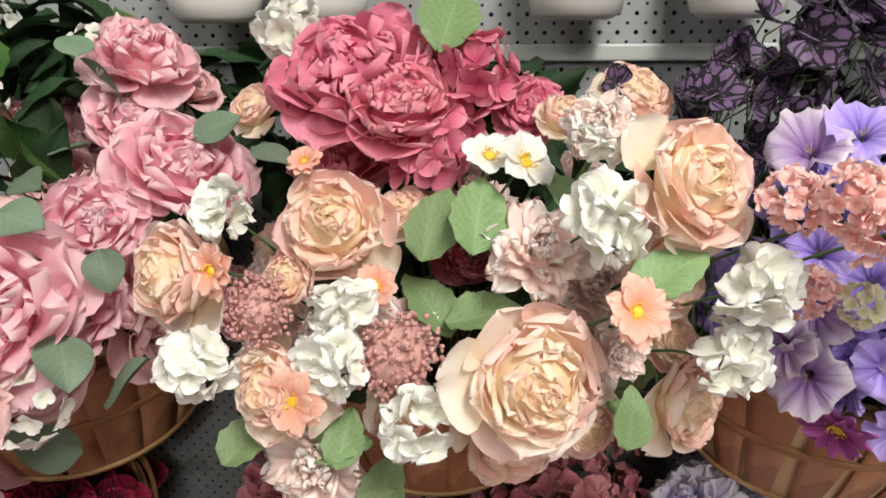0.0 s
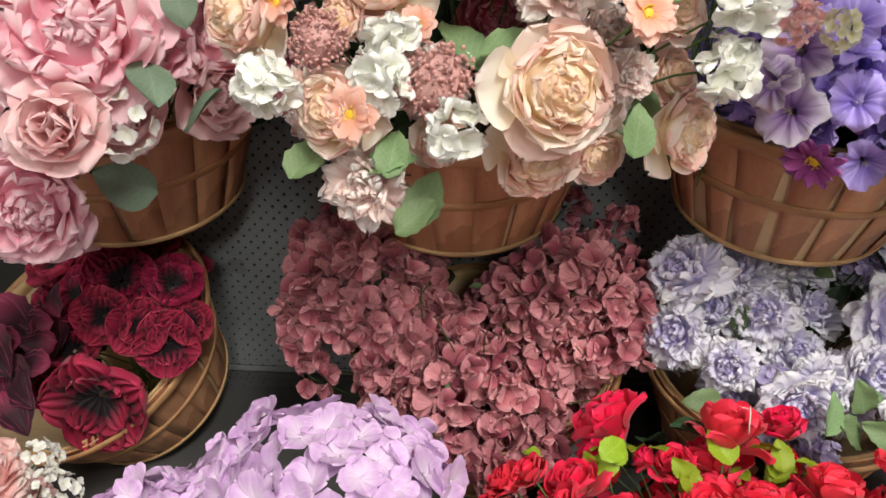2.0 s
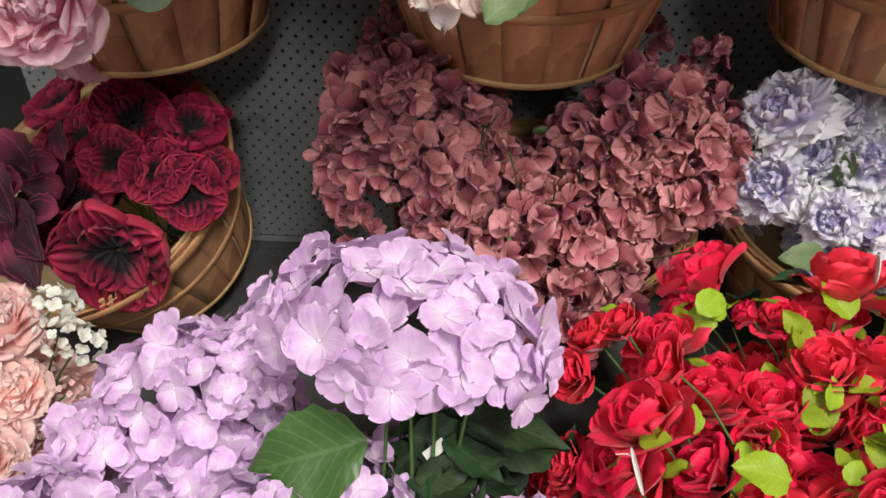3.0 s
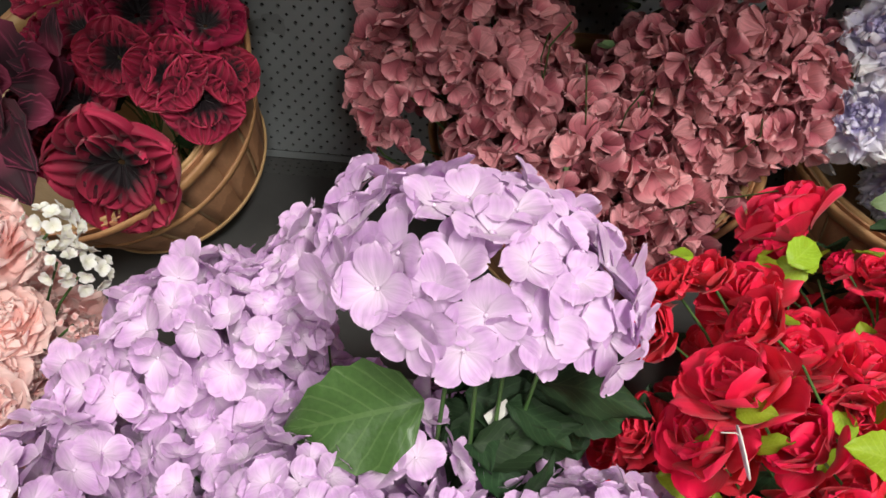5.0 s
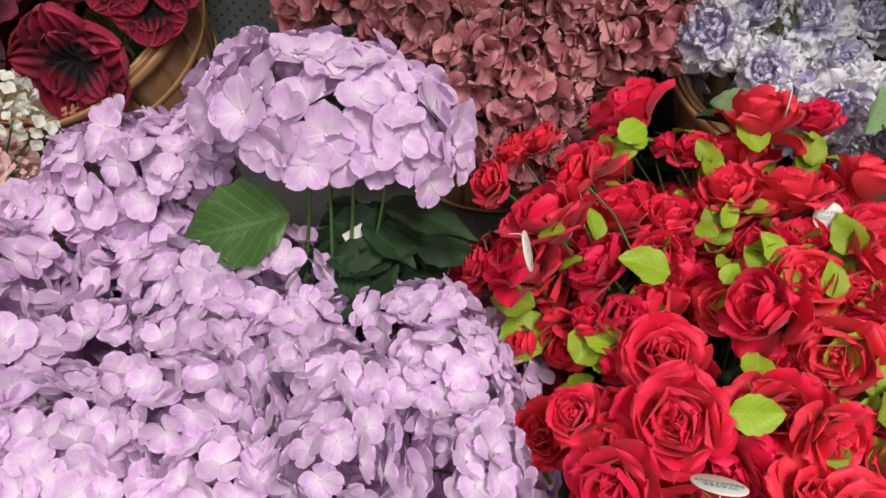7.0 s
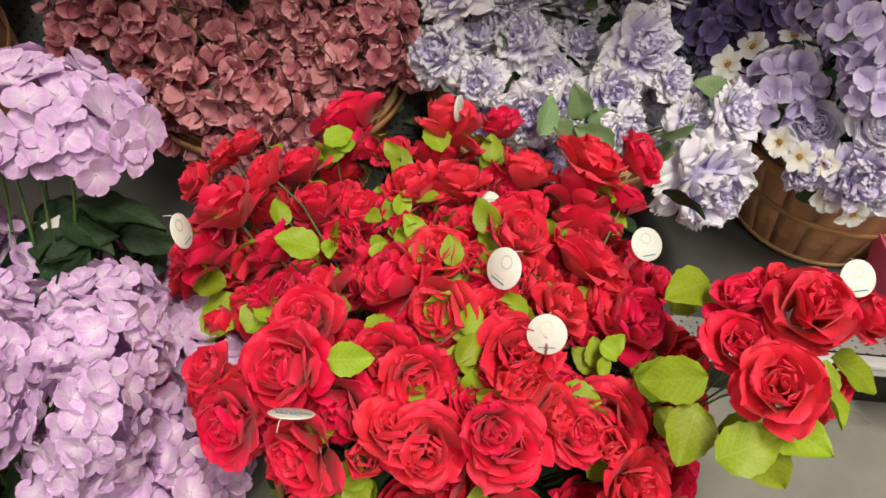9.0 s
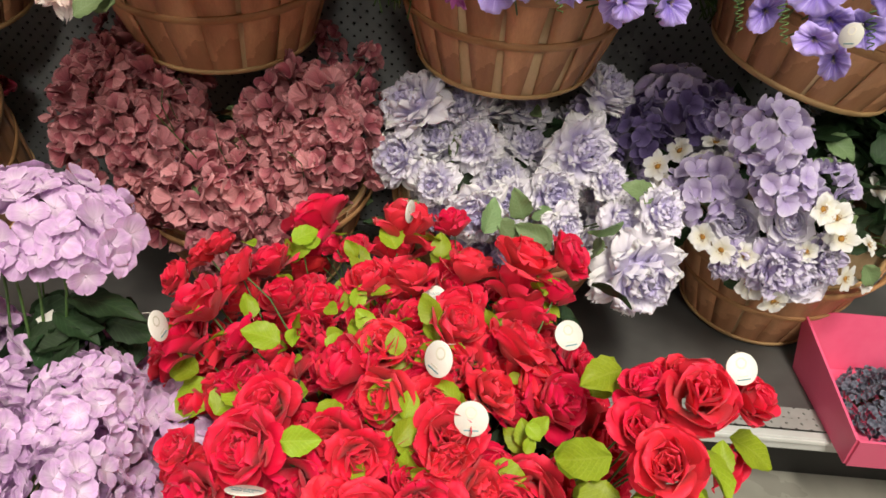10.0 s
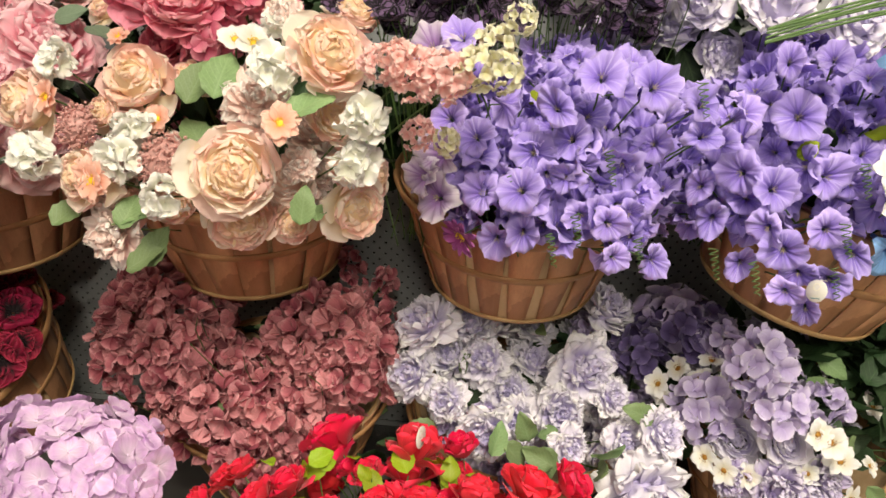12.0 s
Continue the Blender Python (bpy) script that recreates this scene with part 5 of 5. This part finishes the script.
mauve.foliage("sage", 22, (0.24, 0.22, 0.19), 0.03, depth=(0.9, 1.0))

# ---------------------------------------------------------------- middle row: lavender
lav = Bush("peony_bush", (0.45, 0.90, DECK + 0.04), (0.46, 0.88, 0.38), "lavender and white peony bush with sage leaves", "flowers", "lavender bushes")
LAV_PEONIES = [
    (0.252, 0.787, 0.566, 0.061), (0.242, 0.739, 0.483, 0.05), (0.548, 0.746, 0.516, 0.06), (0.463, 0.814, 0.49, 0.051),
    (0.639, 0.567, 0.392, 0.068), (0.664, 0.622, 0.485, 0.048), (0.341, 0.814, 0.555, 0.049), (0.368, 0.753, 0.516, 0.048),
    (0.597, 0.875, 0.584, 0.055), (0.379, 0.614, 0.453, 0.052), (0.607, 0.629, 0.457, 0.037), (0.518, 0.609, 0.45, 0.036),
    (0.308, 0.69, 0.464, 0.038), (0.464, 0.862, 0.54, 0.042), (0.597, 0.73, 0.481, 0.039),
]
blooms(lav, "lav_peony", LAV_PEONIES)
lav.fill(["lav_peony"], 24, (0.22, 0.24, 0.19), 0.045, inset=0.3, gap=0.75)
lav.fill(["lilac_head"], 12, (0.23, 0.25, 0.19), 0.03, inset=0.1, gap=0.8)
for x, y, z in ((0.40, 0.60, 0.47), (0.43, 0.60, 0.44), (0.46, 0.59, 0.45), (0.44, 0.62, 0.48), (0.48, 0.60, 0.43), (0.56, 0.61, 0.42), (0.57, 0.60, 0.46), (0.27, 0.68, 0.42), (0.62, 0.66, 0.50)):
    lav.leaf("sage", x, y - 0.03, z + 0.012, 0.058, face=(0.1, -0.6, 0.7), jitter=0.45)
lav.foliage("sage", 12, (0.22, 0.27, 0.18), 0.045, low=-0.2, depth=(0.92, 1.02))
lav.foliage("dark", 24, (0.22, 0.22, 0.18), 0.06)
lilac = Bush("hydrangea_bush", (0.955, 0.90, DECK + 0.04), (0.88, 0.86, 0.38), "lilac hydrangea, ranunculus and white cosmos bush in basket", "flowers", "lavender bushes")
LAV_HEADS = [
    (0.794, 0.65, 0.612, 0.053), (0.831, 0.632, 0.549, 0.047), (0.742, 0.714, 0.482, 0.056), (0.7, 0.869, 0.576, 0.068),
    (0.776, 0.811, 0.576, 0.04), (0.921, 0.669, 0.53, 0.037),
]
blooms(lilac, "lilac_head", LAV_HEADS)
RANUNCULUS = [
    (0.796, 0.671, 0.452, 0.047), (0.855, 0.622, 0.485, 0.048), (0.899, 0.614, 0.392, 0.063),
]
blooms(lilac, "ranunculus", RANUNCULUS)
DAISIES = [
    (0.73, 0.626, 0.442, 0.025), (0.761, 0.616, 0.427, 0.023), (0.801, 0.616, 0.421, 0.025), (0.829, 0.616, 0.363, 0.027),
    (0.879, 0.587, 0.528, 0.029), (0.704, 0.767, 0.526, 0.028), (0.67, 0.747, 0.503, 0.026), (0.93, 0.606, 0.473, 0.025),
    (0.78, 0.806, 0.587, 0.022), (0.979, 0.626, 0.387, 0.025), (0.899, 0.587, 0.517, 0.03),
]
blooms(lilac, "cosmos", DAISIES)
blooms(lilac, "lilac_carnation", [(0.855, 0.60, 0.405, 0.05), (0.785, 0.625, 0.405, 0.034), (0.93, 0.62, 0.42, 0.045)])
# Rear violet heads, with the basket's shade put into their colour.
for x, y, z, r in ((0.70, 0.84, 0.56, 0.055), (0.76, 0.84, 0.58, 0.045), (0.64, 0.82, 0.53, 0.045)):
    lilac.bloom("violet_head", x, y, z, r)
lilac.fill(["lilac_head", "lilac_carnation", "lav_peony"], 15, (0.21, 0.25, 0.17), 0.038, inset=0.2, gap=0.85)
lilac.fill(["cosmos"], 14, (0.25, 0.27, 0.20), 0.024)
lilac.foliage("sage", 14, (0.25, 0.27, 0.2), 0.055, depth=(0.9, 1.02))
lilac.foliage("dark", 14, (0.24, 0.27, 0.2), 0.07, low=0.0, depth=(0.95, 1.05))
lilac.foliage("dark", 60, (0.25, 0.26, 0.2), 0.08)
lilac.foliage("dark", 30, (0.12, 0.14, 0.16), 0.09, centre=(1.03, 0.80, 0.46), depth=(0.6, 1.0))
lilac.foliage("dark", 14, (0.10, 0.16, 0.16), 0.07, centre=(1.0, 0.76, 0.45), depth=(0.8, 1.0))
fern = Bush("leaf_bush", (1.14, 0.95, DECK + 0.005), (1.1, 0.9, 0.42), "dark green leafy bush beside the lilac basket", "foliage")
fern.foliage("dark", 90, (0.2, 0.2, 0.26), 0.09, depth=(0.4, 1.0))
fern.foliage("dark", 40, (0.2, 0.2, 0.26), 0.08, depth=(0.8, 1.0))
for _ in range(8):
    d = Vector((RNG.normal() * 0.4, -0.4, 0.9)).normalized()
    fern.stem(fern.centre + d * 0.15, d)

# ---------------------------------------------------------------- front row: hydrangeas
hyd = Bush("hydrangea_bush", (-0.25, 0.22, 0.02), (-0.24, 0.24, 0.12), "orchid pink hydrangea bush filling a floor basket", "flowers", "hydrangea bushes")
HYDRANGEA = [
    (-0.418, 0.391, 0.412, 0.059), (-0.357, 0.428, 0.375, 0.05), (-0.471, 0.344, 0.358, 0.057), (-0.495, 0.249, 0.368, 0.053),
    (-0.395, 0.306, 0.334, 0.053), (-0.295, 0.268, 0.38, 0.046), (-0.359, 0.213, 0.341, 0.051), (-0.199, 0.241, 0.341, 0.05),
    (-0.104, 0.272, 0.333, 0.048), (-0.253, 0.192, 0.37, 0.046), (-0.427, 0.161, 0.38, 0.05), (-0.062, 0.264, 0.369, 0.044),
    (-0.034, 0.193, 0.389, 0.044), (-0.125, 0.151, 0.392, 0.042), (-0.238, 0.131, 0.39, 0.045), (-0.336, 0.11, 0.363, 0.046),
    (-0.014, 0.111, 0.377, 0.043), (-0.116, 0.09, 0.402, 0.041), (-0.15, 0.375, 0.298, 0.045), (-0.467, 0.161, 0.311, 0.052),
    (-0.319, 0.436, 0.455, 0.042), (-0.348, 0.405, 0.444, 0.041), (-0.396, 0.434, 0.42, 0.039),
]
blooms(hyd, "hydrangea", HYDRANGEA)
blooms(hyd, "hydrangea", [(-0.41, 0.08, 0.36, 0.048), (-0.30, 0.06, 0.37, 0.048), (-0.49, 0.10, 0.33, 0.05), (-0.20, 0.05, 0.375, 0.046), (-0.36, 0.03, 0.32, 0.05), (-0.25, 0.01, 0.33, 0.05), (-0.45, 0.04, 0.29, 0.05)])
hyd.used.append((Vector((-0.13, 0.29, 0.42)), 0.17))
hyd.fill(["hydrangea"], 34, (0.29, 0.26, 0.25), 0.055, gap=0.68, keep=lambda d: d.z > 0.1)
hyd.foliage("dark", 30, (0.26, 0.24, 0.22), 0.09, low=0.1)
pick = Bush("hydrangea_pick", (-0.19, 0.25, 0.03), (-0.17, 0.34, 0.32), "tall orchid pink hydrangea stem with large glossy leaves", "flowers", "hydrangea bushes")
head = pick.bloom("hydrangea_pick", -0.172, 0.38, 0.536, 0.116, face=(0.16, -0.05, 1), jitter=0.02, grow=1.0)
head.matrix_basis = Matrix.Translation(head.location) @ Matrix.Rotation(radians(8), 4, "Y") @ Matrix.Scale(0.114, 4)
pick.leaf("green", -0.262, 0.30, 0.436, 0.118, face=(0.0, -0.7, 0.75), along=(-1, -0.2, -0.25), jitter=0.05)
pick.leaf("dark", -0.075, 0.35, 0.435, 0.105, face=(0.1, 0.12, 0.98), along=(1, 0.0, 0.0), jitter=0.05)
for x, y, z, a in ((-0.14, 0.30, 0.39, (0.5, -0.6, -0.3)), (-0.12, 0.33, 0.42, (0.3, -0.5, 0.4)), (-0.10, 0.36, 0.43, (0.8, 0.1, 0.4)), (-0.17, 0.31, 0.40, (-0.2, -0.6, 0.2)), (-0.13, 0.27, 0.38, (-0.6, -0.4, 0)), (-0.06, 0.36, 0.40, (0.8, -0.3, 0))):
    pick.leaf("dark", x, y + 0.01, z - 0.02, 0.08, face=(0, -0.5, 0.8), along=a)
pick.foliage("dark", 30, (0.08, 0.07, 0.06), 0.07, low=-0.6, centre=(-0.14, 0.35, 0.36), depth=(0.5, 1.0))
for x, y in ((-0.19, 0.34), (-0.17, 0.33), (-0.15, 0.34), (-0.12, 0.35)):
    pick.stem(Vector((x, y, 0.50)), Vector((0, 0, 1)), 0.0022)

# ---------------------------------------------------------------- front row: red roses
red = Bush("rose_bush", (0.30, 0.26, 0.02), (0.30, 0.34, 0.20), "red rose bush with lime green leaves filling a basket", "flowers", "red rose bushes", 0.2)
REDS = [
    (0.133, 0.604, 0.44, 0.054), (0.276, 0.559, 0.464, 0.051), (0.342, 0.568, 0.465, 0.032), (0.447, 0.468, 0.482, 0.05),
    (0.506, 0.479, 0.481, 0.036), (0.081, 0.51, 0.411, 0.042), (0.033, 0.365, 0.442, 0.051), (0.089, 0.343, 0.405, 0.036),
    (0.118, 0.445, 0.394, 0.04), (0.163, 0.403, 0.375, 0.036), (0.234, 0.465, 0.419, 0.042), (0.293, 0.464, 0.434, 0.037),
    (0.372, 0.485, 0.447, 0.039), (0.272, 0.319, 0.435, 0.045), (0.361, 0.375, 0.426, 0.043), (0.446, 0.377, 0.408, 0.051),
    (0.492, 0.305, 0.378, 0.045), (0.145, 0.323, 0.367, 0.037), (0.213, 0.322, 0.385, 0.03), (0.28, 0.244, 0.421, 0.039),
    (0.36, 0.196, 0.42, 0.042),
]
blooms(red, "tea_red", REDS, jitter=0.3)
REDS_B = [
    (0.266, 0.172, 0.403, 0.033), (0.141, 0.169, 0.406, 0.046), (0.485, 0.233, 0.304, 0.044), (0.279, 0.117, 0.369, 0.041),
    (0.349, 0.117, 0.388, 0.038), (0.163, 0.118, 0.345, 0.045), (0.409, 0.282, 0.408, 0.031), (0.324, 0.166, 0.383, 0.031),
    (0.097, 0.127, 0.367, 0.04), (-0.039, 0.393, 0.314, 0.04), (0.202, 0.527, 0.43, 0.028), (0.17, 0.535, 0.431, 0.021),
    (0.399, 0.171, 0.369, 0.031), (0.321, 0.282, 0.406, 0.031), (0.148, 0.166, 0.401, 0.035), (0.098, 0.166, 0.361, 0.033),
    (0.066, 0.18, 0.382, 0.028), (0.336, 0.114, 0.411, 0.026), (0.531, 0.361, 0.386, 0.028), (-0.025, 0.432, 0.426, 0.032),
    (-0.028, 0.371, 0.365, 0.03), (-0.001, 0.482, 0.435, 0.029), (0.024, 0.477, 0.456, 0.028), (0.06, 0.432, 0.444, 0.034),
]
blooms(red, "tea_red", REDS_B, jitter=0.3)
RED_LEAVES = [
    (0.512, 0.215, 0.384, 0.033), (0.597, 0.18, 0.348, 0.033), (0.544, 0.315, 0.419, 0.03), (0.12, 0.53, 0.421, 0.022),
    (0.025, 0.315, 0.315, 0.035), (0.204, 0.175, 0.416, 0.023), (0.16, 0.285, 0.368, 0.027), (0.095, 0.285, 0.369, 0.024),
    (0.145, 0.385, 0.378, 0.016), (0.01, 0.335, 0.351, 0.025), (0.431, 0.205, 0.359, 0.022), (0.222, 0.235, 0.397, 0.022),
    (0.524, 0.195, 0.337, 0.022), (0.622, 0.165, 0.388, 0.028), (0.661, 0.215, 0.403, 0.022), (0.256, 0.53, 0.461, 0.025),
    (0.429, 0.455, 0.401, 0.024), (0.086, 0.395, 0.417, 0.019), (0.09, 0.285, 0.362, 0.029), (0.124, 0.315, 0.437, 0.026),
]
leaves(red, "lime", RED_LEAVES, 2.0, face=(0.0, -0.55, 0.8))
for x, y, z, r in REDS:
    if y > 0.36:
        for k in range(2):
            red.bloom("tea_red", x + RNG.normal() * 0.02, y - 0.015 + RNG.normal() * 0.01, z - 0.045 - 0.035 * k, r * 0.85, jitter=0.35)
        for k in range(4):
            red.leaf("lime", min(0.49, x + RNG.normal() * 0.035), y - 0.03, z - 0.05 + RNG.normal() * 0.025, 0.032, jitter=0.5)
        for k in range(5):
            red.leaf("dark", x + RNG.normal() * 0.04, y + 0.01, z - 0.10 + RNG.normal() * 0.03, 0.07, jitter=0.5)
red.fill(["tea_red", "tea_red", "red_bud"], 190, (0.31, 0.32, 0.245), 0.040, gap=0.52, keep=lambda d: d.z > 0.0, inset=0.3, jitter=0.45)
red.foliage("lime", 110, (0.31, 0.32, 0.27), 0.030, low=0.1, depth=(0.78, 0.94))
SPRIGS = [(0.125, 0.535, 0.435), (0.215, 0.50, 0.44), (0.33, 0.53, 0.44)]
while len(SPRIGS) < 30:
    d = Vector((RNG.normal(), RNG.normal() - 0.3, abs(RNG.normal()) + 0.3)).normalized()
    SPRIGS.append(tuple(red.centre + Vector((d.x * 0.25, d.y * 0.29, d.z * 0.25)) * 0.96))
for x, y, z in SPRIGS:
    red.stem(Vector((x, y, z)), Vector((0, -0.2, 1)), 0.0013)
    for k in range(4):
        lean = RNG.normal() * 0.6
        red.leaf("lime", x + 0.016 * lean, y, z + 0.01 - 0.012 * k, 0.040 * RNG.uniform(0.75, 1.15), face=(lean * 0.3, -0.8, 0.5), along=(lean, -0.1, 0.9), jitter=0.25)
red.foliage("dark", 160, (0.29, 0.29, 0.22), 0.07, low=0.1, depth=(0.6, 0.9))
redp = Bush("rose_bush", (0.40, 0.22, 0.03), (0.60, 0.28, 0.36), "red rose spray with lime leaves leaning out of basket", "flowers", "red rose bushes")
RED_PICK = [
    (0.619, 0.221, 0.488, 0.051), (0.572, 0.258, 0.465, 0.035), (0.563, 0.208, 0.448, 0.039), (0.577, 0.148, 0.456, 0.042),
    (0.688, 0.246, 0.465, 0.031), (0.695, 0.246, 0.354, 0.034), (0.611, 0.266, 0.478, 0.026),
]
blooms(redp, "tea_red", RED_PICK, jitter=0.35)
for x, y, z in ((0.50, 0.18, 0.42), (0.56, 0.12, 0.41), (0.60, 0.13, 0.42), (0.53, 0.28, 0.45), (0.64, 0.17, 0.43), (0.52, 0.15, 0.38), (0.71, 0.24, 0.39), (0.58, 0.12, 0.39)):
    redp.leaf("lime", x, y, z, 0.064, face=(0.0, -0.6, 0.75))


def ring_text(words, size, mat):
    cu = bpy.data.curves.new("print", "FONT")
    cu.body, cu.size, cu.align_x, cu.align_y, cu.extrude = words, size, "CENTER", "CENTER", 0.0001
    tmp = new("print", cu)
    dg = bpy.context.evaluated_depsgraph_get()
    me = bpy.data.meshes.new_from_object(tmp.evaluated_get(dg))
    bpy.data.objects.remove(tmp)
    me.materials.clear()
    me.materials.append(mat)
    return me


def hang_tag(x, y, z, r, face, words=True, turn=0.0, label="round white paper care tag on the red roses"):
    r *= 0.84
    m = Matrix.Translation((x, y, z)) @ turned(face, turn)
    t = root("hang_tag", x, y, z, label, "tag", "care tags")
    t.matrix_basis = m
    disc = lathe([(0.0005, 0.0006), (r * 0.98, 0.0006), (r, 0.0003), (r, -0.0003), (r * 0.98, -0.0006), (0.0005, -0.0006)], 40).mesh("card", M["paper"])
    part("card", disc, t)
    if words:
        part("print", ring_text("WATER\nRESISTANT", r * 0.36, M["ink"]), t, Matrix.Translation((0, r * 0.1, 0.0011)), "small teal lettering")
    else:
        for k, w in enumerate((0.30, 0.42)):
            part("print_bar", bm_mesh("print_bar", box_geo(-r * w, -r * (0.50 + 0.20 * k), 0.0007, r * w, -r * (0.42 + 0.20 * k), 0.0009), M["ink" if k else "greyink"]), t)
        part("emblem", lathe([(r * 0.25, 0.0007), (r * 0.32, 0.0010), (r * 0.36, 0.0007)], 24).mesh("emblem", M["greyink"]), t, Matrix.Translation((0, r * 0.35, 0)))
    part("tie", tube([(0, r * 0.85, 0.001), (0.002, r * 1.0, -0.003), (0.003, r * 1.05, -0.012)], 0.0006, 5).mesh("tie", M["clear"]), t, label="clear plastic tie")


for k, (x, y, z, r, face) in enumerate(((0.328, 0.435, 0.425, 0.019, (0, -0.8, 0.6)), (0.341, 0.27, 0.462, 0.025, (-0.65, -0.6, 0.45)), (0.381, 0.195, 0.450, 0.022, (-0.2, -0.75, 0.6)),
                                        (0.497, 0.345, 0.452, 0.022, (0.25, -0.65, 0.7)), (0.665, 0.25, 0.503, 0.021, (0.1, -0.75, 0.65)), (0.014, 0.290, 0.458, 0.022, (0.9, 0.0, 0.35)),
                                        (0.163, 0.112, 0.410, 0.024, (0, 0.62, 0.78)), (0.283, 0.53, 0.500, 0.020, (0.93, -0.3, 0.1)))):
    hang_tag(x, y, z, r, face, k in (0, 6), turn=RNG.normal() * 0.15)
hang_tag(0.770, 0.485, 0.800, 0.017, (-0.85, -0.45, 0.3), False, 0.3, "white oval care tag hanging among violet petunias")
barcode = root("price_tag", -0.15, 0.335, 0.416, "small white barcode sticker tag on hydrangea stem", "tag")
part("card", bm_mesh("card", box_geo(-0.011, -0.0004, -0.006, 0.011, 0.0004, 0.006), M["paper"]), barcode, Matrix.Rotation(radians(30), 4, "Z") @ Matrix.Rotation(radians(-25), 4, "X") @ Matrix.Rotation(radians(-20), 4, "Y"))

# ---------------------------------------------------------------- front row: salmon roses
sal = Bush("rose_bush", (-0.72, 0.32, 0.02), (-0.72, 0.36, 0.26), "salmon pink rose bush with tiny white filler in basket", "flowers")
SALMON_ROSES = [
    (-0.597, 0.428, 0.462, 0.043), (-0.574, 0.386, 0.413, 0.033), (-0.572, 0.345, 0.382, 0.03), (-0.602, 0.367, 0.433, 0.039),
    (-0.569, 0.306, 0.396, 0.037), (-0.595, 0.455, 0.358, 0.026),
]
blooms(sal, "salmon_rose", SALMON_ROSES)
sal.fill(["salmon_rose"], 12, (0.17, 0.2, 0.17), 0.045, keep=lambda d: d.z > 0.0)
for x, y, z in ((-0.545, 0.44, 0.44), (-0.55, 0.46, 0.46), (-0.53, 0.45, 0.42)):
    sal.bloom("phlox", x, y, z, 0.018)
for x, y, z in ((-0.52, 0.40, 0.40), (-0.505, 0.39, 0.385), (-0.49, 0.385, 0.375)):
    sal.bloom("blush_sprig", x, y, z, 0.012)
sal.foliage("sage", 20, (0.17, 0.2, 0.17), 0.06, low=0.0)

# ---------------------------------------------------------------- pots above, pink box


def pot(x, z, r=0.062):
    p = root("hanging_pot", x, 0.985, z, "white glazed pot hanging on pegboard", "pot", "white pots")
    part("body", lathe([(0.001, 0), (r * 0.7, 0.0), (r * 0.92, 0.008), (r, 0.03), (r * 1.05, 0.12), (r * 0.98, 0.12), (r * 0.9, 0.03), (0.001, 0.02)], 40).mesh("pot_body", M["pot"]), p)
    part("hook", bm_mesh("hook", box_geo(-0.006, r * 0.9, 0.08, 0.006, BOARD - 0.985, 0.092), M["railing"]), p)


for x in (-0.375, -0.232, 0.1, 0.302, 0.52):
    pot(x, 1.155)

box = root("gift_box", 1.105, 0.56, DECK + 0.001, "open pink cardboard box of grey blue flowers", "box")
t_ = 0.004


def slab(name, a, b, c, d, mat, thick):
    """A flat four-cornered board of some thickness."""
    p = [Vector(q) for q in (a, b, c, d)]
    n = (p[1] - p[0]).cross(p[3] - p[0]).normalized() * thick
    me = bpy.data.meshes.new(name)
    me.from_pydata([tuple(q) for q in p] + [tuple(q + n) for q in p], [], [(3, 2, 1, 0), (4, 5, 6, 7), (0, 1, 5, 4), (1, 2, 6, 5), (2, 3, 7, 6), (3, 0, 4, 7)])
    me.materials.append(mat)
    return me


lo = [(-0.11, -0.095, 0), (0.18, -0.095, 0), (0.18, 0.13, 0), (-0.11, 0.13, 0)]
hi = [(-0.12, -0.11, 0.068), (0.19, -0.11, 0.068), (0.19, 0.15, 0.115), (-0.12, 0.15, 0.115)]
for k in range(4):
    j = (k + 1) % 4
    part("panel", slab("panel", lo[k], lo[j], hi[j], hi[k], M["pinkbox"], t_), box)
part("bottom", slab("bottom", *lo, M["pinkbox"], t_), box)
grey = Bush("filler_bush", (1.14, 0.58, DECK + 0.008), (1.14, 0.58, 0.13), "grey blue filler flowers inside a pink box", "flowers")
grey.fill(["grey_sprig"], 34, (0.12, 0.09, 0.08), 0.02, keep=lambda d: d.z > 0.1, gap=0.7)
grey.foliage("dark", 16, (0.10, 0.09, 0.10), 0.05, low=0.2)

# ---------------------------------------------------------------- loose stems at the top
bundle = Bush("stem_bundle", (0.99, 0.80, TOP_Z + 0.02), (0.9, 0.8, 0.9), "bundle of green wire stems lying over petunias", "stems")
for k in range(6):
    a, b_ = Vector((0.67, 0.55, 1.085 + 0.004 * k)), Vector((1.05, 0.60, 1.15 + 0.006 * k))
    pts = [a + (b_ - a) * t + Vector((0, 0, 0.02 * math.sin(3.1 * t) + RNG.normal() * 0.001)) - bundle.base for t in np.linspace(0, 1, 7)]
    pts += [Vector((0.05, -0.05, 0.3)), Vector((0, 0, 0.0))]
    part("stem", tube(pts, 0.0017, 6, 1.0).mesh("stem", M["stem"]), bundle.ob)
